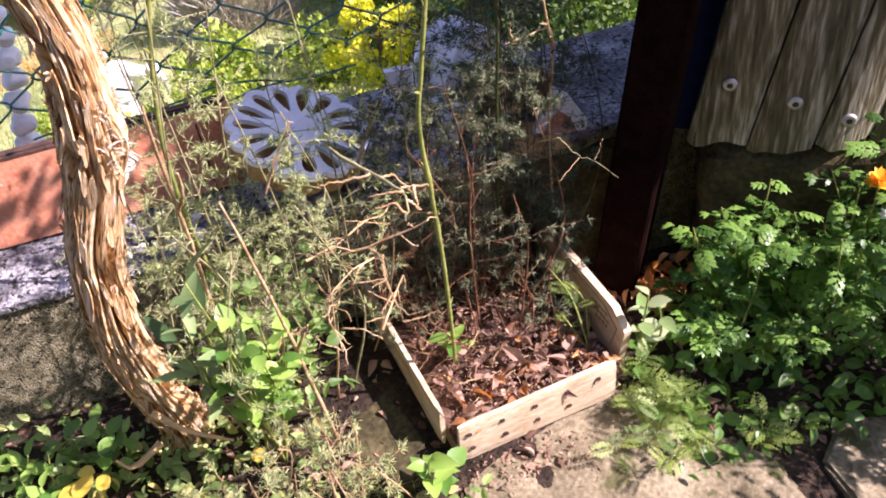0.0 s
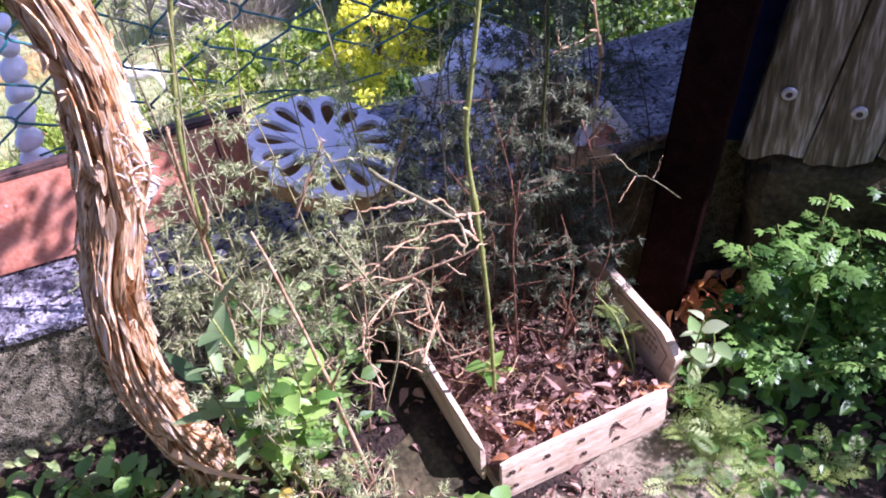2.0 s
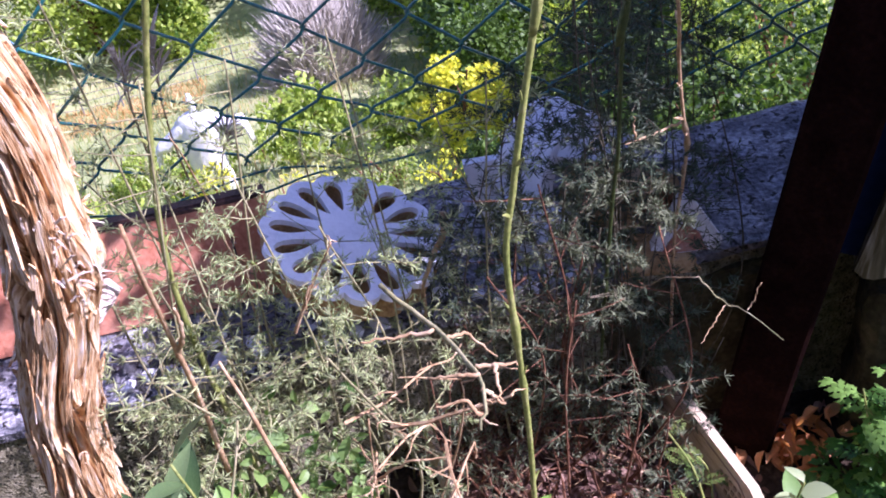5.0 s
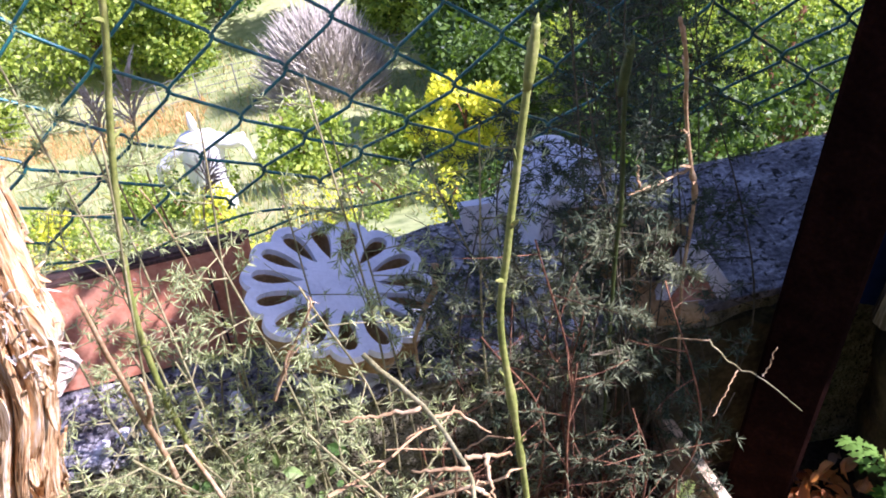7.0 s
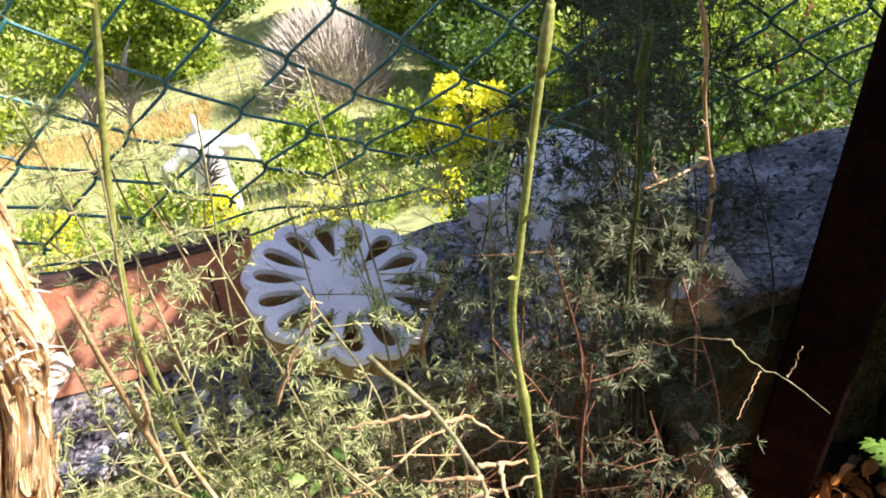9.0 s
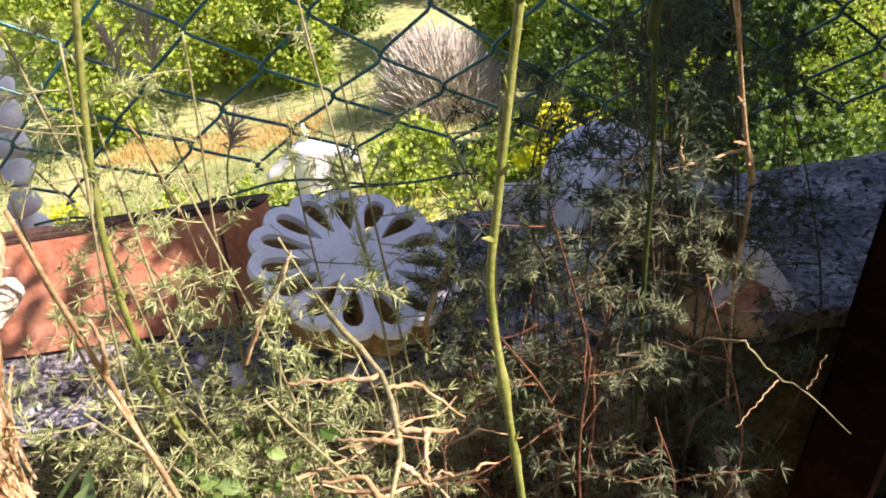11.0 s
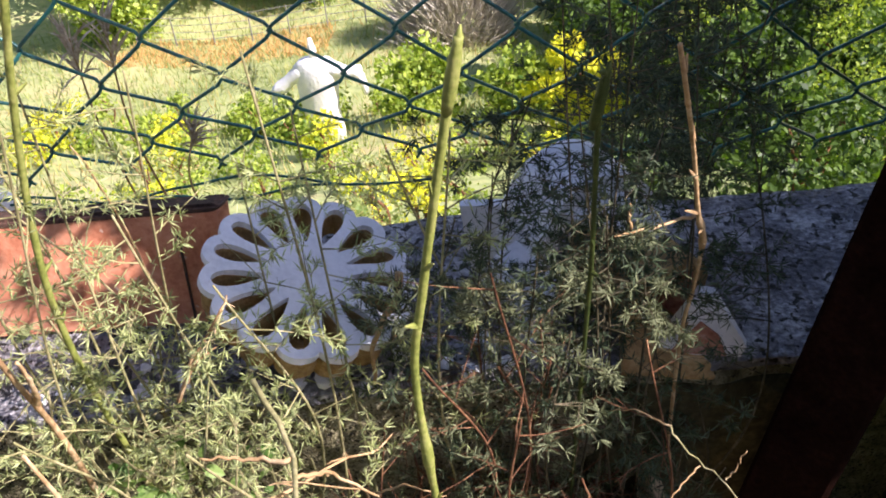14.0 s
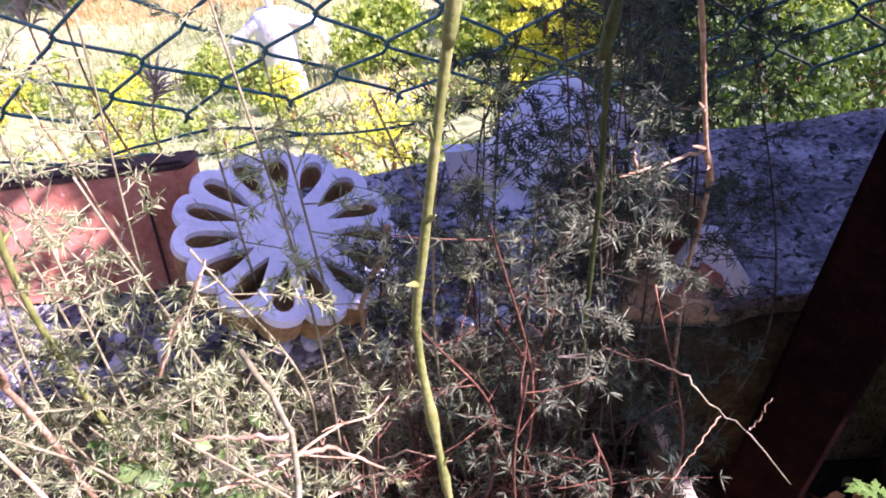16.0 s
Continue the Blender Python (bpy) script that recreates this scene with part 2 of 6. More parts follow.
# blue paint taken darker to hold the shade on the board
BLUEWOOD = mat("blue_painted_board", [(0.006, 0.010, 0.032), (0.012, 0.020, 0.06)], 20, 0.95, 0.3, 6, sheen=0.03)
STEEL = mat("galvanised_screw", [(0.35, 0.34, 0.32), (0.60, 0.59, 0.56)], 300, 0.45, 0.2, 3, metal=0.7)
NAIL = mat("rusty_nail", [(0.03, 0.02, 0.02), (0.10, 0.06, 0.04)], 300, 0.7, 0.2, 3)
WIRE = mat("green_coated_wire", [(0.009, 0.07, 0.067), (0.032, 0.21, 0.195)], 60, 0.35, 0.1, 4, sheen=0.5)
GALV = mat("grey_fence_wire", [(0.16, 0.16, 0.14), (0.28, 0.27, 0.24)], 5, 0.7, 0.0)
CLOTH = mat("white_cloth", [(0.74, 0.74, 0.73), (0.84, 0.84, 0.83)], 6, 0.9, 0.5, 4, depth=0.02)
PRINT = mat("brown_ink", [(0.34, 0.23, 0.14), (0.42, 0.30, 0.19)], 80, 0.9, 0.0)
GREENSTEM = mat("green_stem", [(0.13, 0.16, 0.03), (0.24, 0.27, 0.06), (0.34, 0.34, 0.11)], 70, 0.55, 0.3, 5)
# green stem copy, darkened in colour for a shoot in shadow
SHADESTEM = mat("shaded_green_stem", [(0.018, 0.032, 0.006), (0.04, 0.06, 0.011), (0.08, 0.10, 0.022)], 70, 0.6, 0.3, 5)
# dark clay tone that paints the shadow seen inside the planter's mouth
RIMSHADE = mat("rim_shade_clay", [(0.03, 0.018, 0.012), (0.07, 0.04, 0.028), (0.16, 0.08, 0.055)], 60, 0.9, 0.4, 6)
TWIG = mat("dry_twig", [(0.22, 0.13, 0.055), (0.42, 0.275, 0.13), (0.58, 0.44, 0.26)], 60, 0.85, 0.4, 5, vary=0.25, island=True)
TWIGDARK = mat("red_brown_twig", [(0.045, 0.019, 0.010), (0.145, 0.064, 0.029), (0.29, 0.15, 0.073)], 60, 0.85, 0.4, 5, vary=0.35, island=True)
TWIGOLIVE = mat("olive_twig", [(0.13, 0.12, 0.05), (0.27, 0.25, 0.11), (0.44, 0.38, 0.21)], 60, 0.8, 0.3, 5, vary=0.25, island=True)
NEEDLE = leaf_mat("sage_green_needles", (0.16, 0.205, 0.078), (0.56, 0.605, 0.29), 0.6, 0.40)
# same plant's needles with the gate's shade put into the colour
NEEDLESHADE = leaf_mat("shade_toned_needles", (0.014, 0.028, 0.012), (0.078, 0.112, 0.052), 0.65, 0.28)
# needles again, toned down to hold part of the shade around the crate
NEEDLEHALFSHADE = leaf_mat("half_shade_olive_needles", (0.045, 0.060, 0.025), (0.24, 0.27, 0.135), 0.65, 0.25)
# twig colour darkened for that same shade
TWIGSHADE = mat("shade_toned_olive_twig", [(0.025, 0.022, 0.010), (0.07, 0.060, 0.030), (0.17, 0.14, 0.085)], 60, 0.85, 0.4, 5, vary=0.3, island=True)
SAGELEAF = leaf_mat("dusty_sage_leaf", (0.06, 0.12, 0.035), (0.25, 0.35, 0.13), 0.5, 0.25, island=False)
BROAD = leaf_mat("broad_green_leaf", (0.055, 0.16, 0.022), (0.31, 0.49, 0.09), 0.42, 0.3, island=False)
HERB = leaf_mat("lobed_herb_leaf", (0.030, 0.10, 0.014), (0.205, 0.37, 0.070), 0.40, 0.35, island=False)
FERN = leaf_mat("pale_fern_leaf", (0.08, 0.16, 0.025), (0.36, 0.46, 0.11), 0.5, 0.35, island=False)
PALELEAF = leaf_mat("pale_oval_leaf", (0.16, 0.28, 0.07), (0.46, 0.54, 0.28), 0.5, 0.35, island=False)
WEED = leaf_mat("soft_weed_leaf", (0.06, 0.14, 0.025), (0.24, 0.36, 0.09), 0.5, 0.35)
YELLOWED = leaf_mat("yellowed_leaf", (0.62, 0.40, 0.04), (0.85, 0.66, 0.10), 0.6, 0.3, island=True, scale=120)
COVER = leaf_mat("ground_leaf", (0.12, 0.22, 0.045), (0.42, 0.54, 0.19), 0.5, 0.35, tint=(0.58, 0.50, 0.16))
LITTER = leaf_mat("dead_leaf", (0.10, 0.048, 0.028), (0.45, 0.29, 0.20), 0.8, 0.2)
ORANGELEAF = leaf_mat("orange_dead_leaf", (0.30, 0.11, 0.035), (0.74, 0.38, 0.15), 0.7, 0.3)
DRYGRASS = leaf_mat("dry_straw_grass", (0.46, 0.29, 0.10), (0.72, 0.47, 0.20), 0.7, 0.3, scale=0.5)
GRASS = leaf_mat("meadow_grass", (0.15, 0.22, 0.05), (0.42, 0.45, 0.17), 0.6, 0.35, scale=0.3, tint=(0.55, 0.42, 0.18))
YELLOWLEAF = leaf_mat("yellow_green_foliage", (0.28, 0.36, 0.02), (0.80, 0.76, 0.05), 0.5, 0.35, scale=1)
TREELEAF = leaf_mat("bright_tree_leaf", (0.06, 0.13, 0.013), (0.40, 0.49, 0.08), 0.5, 0.38, scale=0.6)
# darker tree leaf copy; its colour also holds the crowns' deep shadows
SHADELEAF = leaf_mat("shade_dark_tree_leaf", (0.016, 0.042, 0.008), (0.105, 0.18, 0.026), 0.5, 0.3, scale=0.6)
GREYLEAF = leaf_mat("grey_bare_twigs", (0.34, 0.31, 0.24), (0.60, 0.56, 0.46), 0.8, 0.1, scale=1)
PETAL = leaf_mat("orange_petal", (0.80, 0.38, 0.01), (0.90, 0.52, 0.02), 0.5, 0.3)
WHITEPETAL = leaf_mat("white_petal", (0.70, 0.70, 0.68), (0.85, 0.85, 0.82), 0.5, 0.3)
MEADOW = mat("meadow_earth", [(0.17, 0.22, 0.07), (0.36, 0.40, 0.16), (0.50, 0.41, 0.21)], 0.35, 0.95, 0.6, 14, depth=0.05)


# ---- ground: one sheet, terrace in front, falling away behind the wall ----
YS = [0.36, 0.44, 0.9, 2, 5, 11, 16, 30, 60, 400]
ZS = [-0.05, -0.35, -0.9, -1.8, -3.4, -6.2, -7.6, -8.2, -8.0, -9]


def ground_z(x, y):
    if y < 0.36:
        z = -0.014 * min(max((x + 0.07) / 0.08, 0), 1) * min(max((0.10 - y) / 0.06, 0), 1) - 0.14 * min(max(x - 0.03, 0), 0.45) + 0.10 * min(max(-0.55 - x, 0), 0.5)
        return z + 0.010 * noise.noise(Vector((x * 9, y * 9, 0))) + 0.005 * noise.noise(Vector((x * 33, y * 33, 3)))
    z = float(np.interp(y, YS, ZS))
    return z + (0.25 * noise.noise(Vector((x * 0.3, y * 0.3, 1))) if y > 3 else 0)


gx = np.unique(np.concatenate([np.linspace(-0.75, 0.75, 110), np.linspace(-3, 3, 30), np.linspace(-20, 20, 50), np.linspace(-400, 400, 24)]))
gy = np.unique(np.concatenate([np.linspace(-0.6, 0.40, 76), np.linspace(0.44, 3, 14), np.linspace(3, 24, 50), np.linspace(24, 400, 14), np.linspace(-400, -0.6, 14)]))
g = Geo()
g.add([(x, y, ground_z(x, y)) for y in gy for x in gx],
      [(j * len(gx) + i, j * len(gx) + i + 1, (j + 1) * len(gx) + i + 1, (j + 1) * len(gx) + i) for j in range(len(gy) - 1) for i in range(len(gx) - 1)])
me = g.mesh("ground", SOIL, True)
me.materials.append(MEADOW)
for p in me.polygons:
    if p.center.y > 0.5:
        p.material_index = 1
tagged(new("ground", me), "dark garden soil that falls away to a sunlit meadow", "ground", kind="structure")

# ---- low wall ----
WALL_Z = 0.165
wall = thing("low_wall", (0, 0.33, 0), "low rough wall of mossy render with a whitish concrete top", "wall", kind="structure")
g = Geo()
rough_box(g, (-1.3, 0.246, -0.30), (0.95, 0.422, WALL_Z - 0.009), 0.016, 0.005, 2.0, round_=0.010, skew=0.027)
part("masonry", g, RENDERED, wall, "olive mossy rendered face")
g = Geo()
rough_box(g, (-1.3, 0.243, WALL_Z - 0.012), (0.95, 0.425, WALL_Z), 0.012, 0.0045, 5.0, round_=0.006, skew=0.027)
part("coping", g, CONCRETE, wall, "whitish weathered concrete top")

for nm, lo, hi in (("left", -6.0, -1.302), ("right", 0.952, 5.0)):
    g = Geo()
    rough_box(g, (lo, 0.246, -0.30), (hi, 0.422, WALL_Z - 0.009), 0.09, 0.005, 2.0, round_=0.010, skew=0.027)
    part("masonry", g, RENDERED, wall)
    g = Geo()
    rough_box(g, (lo, 0.243, WALL_Z - 0.012), (hi, 0.425, WALL_Z), 0.09, 0.004, 5.0, round_=0.006, skew=0.027)
    part("coping", g, CONCRETE, wall)
# unseen wall added to close the terrace behind the camera and cut skylight
g = Geo()
rough_box(g, (-3.2, -1.75, -0.3), (0.5, -1.50, 2.4), 0.25, 0.01, 21.0)
solo("unseen_sky_block_wall", g, RENDERED, "plain unseen wall added behind the terrace to block skylight", "wall", kind="structure")

# ---- fence ----
def fence_point(x, z):
    sag = -0.065 * max(0.0, x + 0.08)
    w = noise.noise_vector(Vector((x * 5, z * 5, 4.2))) * 0.008
    y = float(np.interp(z, (0.165, 0.26, 0.313, 0.351, 0.42, 0.6, 1.0), (0.438, 0.397, 0.362, 0.340, 0.322, 0.315, 0.32)))
    return np.array([x + w.x, y + 0.008 * noise.noise(Vector((x * 3, z * 4, 9))), z + sag + w.z])


def chain_link_fence():
    f = thing("chain_link_fence", (0, 0.44, WALL_Z), "green plastic-coated chain-link fence bulging over the low wall", "fence")
    for k in range(-19, 24):
        g, pts = Geo(), []
        for j in range(-17, 4):
            z = 0.351 - 0.035 * j
            right = (j % 2 == 1) if k % 2 == 0 else (j % 2 == 0)
            x = -0.099 + 0.0372 * (k + (1 if right else 0))
            p = fence_point(x, z)
            s = 0.0022 if right else -0.0022
            pts += [p + (s * -1.2, 0.0018 if (j + k) % 2 else -0.0018, 0.0042), p + (s * 0.5, 0, 0), p + (s * -1.2, -0.0018 if (j + k) % 2 else 0.0018, -0.0042)]
        tube(g, pts, 0.00130, 5)
        part("wire", g, WIRE, f, smooth=True)
    for n, (z, x0, x1) in enumerate(((0.214, -0.84, -0.04), (0.200, -0.84, 0.02), (0.94, -0.84, 0.74))):
        g = Geo()
        xs = np.linspace(x0, x1, 60)
        tube(g, [fence_point(x, z) + (0, 0.004, 0.020 * noise.noise(Vector((x * 11, n * 7.0, 0)))) for x in xs], 0.0012, 5)
        part("line_wire", g, WIRE, f, smooth=True)
    return f


chain_link_fence()

# ---- post and boards ----
def steel_post():
    f = thing("steel_post", (0.245, 0.205, -0.04), "dark brown painted square steel post beside the wall", "post")
    lean = np.array([0.125, -0.03, 1.0])
    yaw = radians(-40)
    c, s = math.cos(yaw), math.sin(yaw)
    g = Geo()
    h = 0.0250
    ring = [(-h, -h + .003), (-h + .003, -h), (h - .003, -h), (h, -h + .003), (h, h - .003), (h - .003, h), (-h + .003, h), (-h, h - .003)]
    lv = np.linspace(0, 1.25, 12)
    v = [np.array([0.236, 0.2085, -0.06]) + lean * z + (c * a - s * b, s * a + c * b, 0) for z in lv for a, b in ring]
    q = [(i * 8 + j, i * 8 + (j + 1) % 8, i * 8 + 8 + (j + 1) % 8, i * 8 + 8 + j) for i in range(11) for j in range(8)]
    g.add(v, q + [tuple(range(88, 96))])
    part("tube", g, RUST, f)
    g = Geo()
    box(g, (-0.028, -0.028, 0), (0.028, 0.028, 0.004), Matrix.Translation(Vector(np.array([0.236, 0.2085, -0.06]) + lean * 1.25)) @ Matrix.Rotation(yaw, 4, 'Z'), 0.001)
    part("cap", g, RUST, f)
    return f


steel_post()
BOARD_O, BOARD_U = np.array([0.337, 0.173, 0.231]), np.array([0.871, -0.491, 0.0])
BOARD_N = np.array([-0.491, -0.871, 0.0])


def board_point(u, w, z):
    """Along the boards, out of them, and up; they lean a little and the far ones turn back."""
    w = w - 0.36 * max(0.0, u - 0.112)
    return BOARD_O + BOARD_U * (u + 0.17 * (z - 0.231)) + BOARD_N * w + np.array([0, 0, z - 0.231])


def board_gate():
    f = thing("board_gate", board_point(0.06, -0.01, 0.16), "gate of old grey vertical boards with rotten lower ends", "gate")
    edges = [-0.024, 0.0365, 0.098, 0.150, 0.205]
    for i in range(4):
        a, b = edges[i] + 0.0013, edges[i + 1] - 0.0013
        g = Geo()
        us = np.linspace(a, b, 9)
        low = 0.158 - 0.007 * (i % 2)
        zs = np.concatenate([np.linspace(0, 0.05, 6), np.linspace(0.07, 1.15, 22)])
        v = []
        for zi in zs:
            for k, u in enumerate(us):
                bend = -0.0035 * ((u - (a + b) / 2) / ((b - a) / 2)) ** 2
                jag = 0.009 * noise.noise(Vector((u * 38, i * 3.1, 0))) * max(0, 1 - zi / 0.05)
                grain = 0.0012 * noise.noise(Vector((u * 260, zi * 7, i))) - (0.003 if k in (0, 8) else 0)
                v.append(board_point(u, bend + grain, low + zi + jag))
        nz = len(zs)
        back = [np.array(p) - BOARD_N * 0.018 for p in v]
        q = [(r * 9 + k, r * 9 + k + 1, r * 9 + k + 10, r * 9 + k + 9) for r in range(nz - 1) for k in range(8)]
        o = nz * 9
        q += [tuple(o + x for x in t[::-1]) for t in q]
        q += [(k + 1, k, o + k, o + k + 1) for k in range(8)] + [(o - 9 + k, o - 9 + k + 1, 2 * o - 9 + k + 1, 2 * o - 9 + k) for k in range(8)]
        q += [(r * 9, r * 9 + 9, o + r * 9 + 9, o + r * 9) for r in range(nz - 1)] + [(r * 9 + 17, r * 9 + 8, o + r * 9 + 8, o + r * 9 + 17) for r in range(nz - 1)]
        g.add(v + back, q)
        board = part("board", g, GREYWOOD, f, smooth=False)
        for zz in (0.231 - 0.019 * min(i, 2), 0.62):
            g = Geo()
            u = (0.0, 0.064, 0.118, 0.18, 0.24, 0.30)[i]
            c = board_point(u, 0.0005, zz)
            d = Vector(BOARD_N)
            m = Matrix.Translation(Vector(c)) @ d.to_track_quat('Z', 'Y').to_matrix().to_4x4()
            bm = bmesh.new()
            prof = [(0.0072, 0.0), (0.0070, 0.0016), (0.0056, 0.0026), (0.0030, 0.0030), (0.0022, 0.0018), (0.0, 0.0016)]
            vs = [[bm.verts.new((r * math.cos(t), r * math.sin(t), h)) for t in np.linspace(0, 2 * math.pi, 14, endpoint=False)] for r, h in prof[:-1]]
            cv = bm.verts.new((0, 0, prof[-1][1]))
            for p0, p1 in zip(vs, vs[1:]):
                for k in range(14):
                    bm.faces.new((p0[k], p0[(k + 1) % 14], p1[(k + 1) % 14], p1[k]))
            for k in range(14):
                bm.faces.new((vs[-1][k], vs[-1][(k + 1) % 14], cv))
            bmesh.ops.transform(bm, matrix=m, verts=bm.verts)
            bm.verts.index_update()
            g.add([x.co[:] for x in bm.verts], [[x.index for x in fc.verts] for fc in bm.faces])
            bm.free()
            me = g.mesh("screw", STEEL, True)
            me.materials.append(NAIL)
            for p in me.polygons[42:]:
                p.material_index = 1
            part("screw", me, STEEL, board, "washer-head screw")
    for zz in (0.50, 0.95):
        g = Geo()
        v = [board_point(u, w, z) for u in (-0.02, 0.20) for w in (-0.019, -0.045) for z in (zz, zz + 0.07)]
        g.add(v, [(0, 1, 3, 2), (4, 6, 7, 5), (0, 4, 5, 1), (2, 3, 7, 6), (0, 2, 6, 4), (1, 5, 7, 3)])
        part("crossbar", g, GREYWOOD, f)
    return f


board_gate()
# a blue board behind the gap between post and gate
g = Geo()
box(g, (0.034, -0.011, 0.0), (0.22, 0.011, 1.1), Matrix.Translation((0.258, 0.250, 0.169)) @ Matrix.Rotation(radians(7), 4, 'Y') @ Matrix.Rotation(radians(-29.4), 4, 'Z'), 0.002)
solo("blue_board", g, BLUEWOOD, "blue painted board on the wall behind the gate, darkened for shade", "board")
# masonry bank under the gate, and an added unseen wall blocking sun behind it
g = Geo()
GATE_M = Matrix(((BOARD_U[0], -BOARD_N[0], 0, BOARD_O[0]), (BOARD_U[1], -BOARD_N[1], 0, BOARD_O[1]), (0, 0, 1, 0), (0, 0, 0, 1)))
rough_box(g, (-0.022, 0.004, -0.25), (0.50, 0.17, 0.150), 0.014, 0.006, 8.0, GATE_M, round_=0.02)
# dark sheet over the low wall's face, standing in for the shade there
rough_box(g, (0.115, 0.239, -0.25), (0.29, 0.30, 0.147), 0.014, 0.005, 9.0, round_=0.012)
solo("stone_bank", g, BANK, "olive earthy masonry bank below gate, plus shade-dark sheet on wall", "bank", kind="structure")
g = Geo()
rough_box(g, (0.0, 0.0, -0.3), (0.10, 0.42, 0.84), 0.05, 0.004, 11.0, Matrix.Translation((0.548, 0.088, 0.0)) @ Matrix.Rotation(radians(-6), 4, 'Z'))
solo("unseen_shade_wall", g, RENDERED, "plain unseen wall added beside the gate to block the sun", "wall", kind="structure")
# unseen stepped sheet added above the gate, shading rosette and crate back
g = Geo()
for x0, x1, y0 in ((0.475, 0.62, -0.03), (0.62, 0.78, 0.03), (0.78, 0.98, -0.118)):
    box(g, (x0, y0, 0.85), (x1, 0.50, 0.88), None, 0.002)
solo("shed_eave", g, GREYWOOD, "unseen stepped panel added above the gate to cast shade", "eave", kind="structure")

# ---- things on the wall ----
def terracotta_planter():
    base = Vector((-0.125, 0.312, WALL_Z + 0.004))
    f = thing("terracotta_planter", base, "long narrow red terracotta planter leaning back on the wall", "planter")
    m = Matrix.Translation(base) @ Matrix.Rotation(radians(-18), 4, 'X')
    L, D, H, th = 0.56, 0.026, 0.088, 0.0035

    def shell(x0, x1, y0, y1, z0, z1, r, thick, nm, material):
        g = Geo()

        def loop(inset, z, taper):
            pts = []
            for cx, cy, a0 in ((x1 - r, y0 + r, -90), (x1 - r, y1 - r, 0), (x0 + r, y1 - r, 90), (x0 + r, y0 + r, 180)):
                for a in np.linspace(a0, a0 + 90, 5):
                    rr = max(r - inset, 0.001)
                    pts.append((cx + rr * math.cos(radians(a)) + (taper if cx > (x0 + x1) / 2 else -taper), cy + rr * math.sin(radians(a)), z))
            return pts
        rings = [loop(0, z0, -0.004), loop(0, z0 + (z1 - z0) * .5, -0.002), loop(0, z1, 0), loop(thick * .3, z1 + .001, 0), loop(thick, z1, 0), loop(thick, z0 + thick, -0.004)]
        n = 20
        v = [m @ Vector(p) for rg in rings for p in rg]
        v = [p + noise.noise_vector(p * 60) * 0.0008 for p in v]
        q = [(i * n + j, i * n + (j + 1) % n, i * n + n + (j + 1) % n, i * n + n + j) for i in range(5) for j in range(n)]
        g.add([p[:] for p in v], q + [tuple(range(n))[::-1], tuple(range(5 * n, 6 * n))])
        return part(nm, g, material, f)
    shell(-L, 0, 0, D, 0, H - 0.003, 0.006, th, "body", TERRACOTTA)
    # rim coloured dark in place of the shadowed inside
    shell(-L - .002, .002, -0.001, D + .001, H - 0.0025, H, 0.007, th + .001, "rim", RIMSHADE)
    g = Geo()
    box(g, (-0.034, -0.0016, 0.004), (-0.0325, 0.001, H - 0.016), m)
    part("seam", g, NAIL, f, "dark seam near the end")
    g = Geo()
    xs, ys = np.linspace(-L + .012, -.012, 50), np.linspace(.005, D - .005, 9)
    v = [(m @ Vector((x, y, H - 0.030 + 0.008 * noise.noise(Vector((x * 40, y * 40, 0))))))[:] for y in ys for x in xs]
    g.add(v, [(j * 50 + i, j * 50 + i + 1, j * 50 + i + 51, j * 50 + i + 50) for j in range(8) for i in range(49)])
    part("soil", g, SOIL, f, "dry dark soil")
    return f


terracotta_planter()


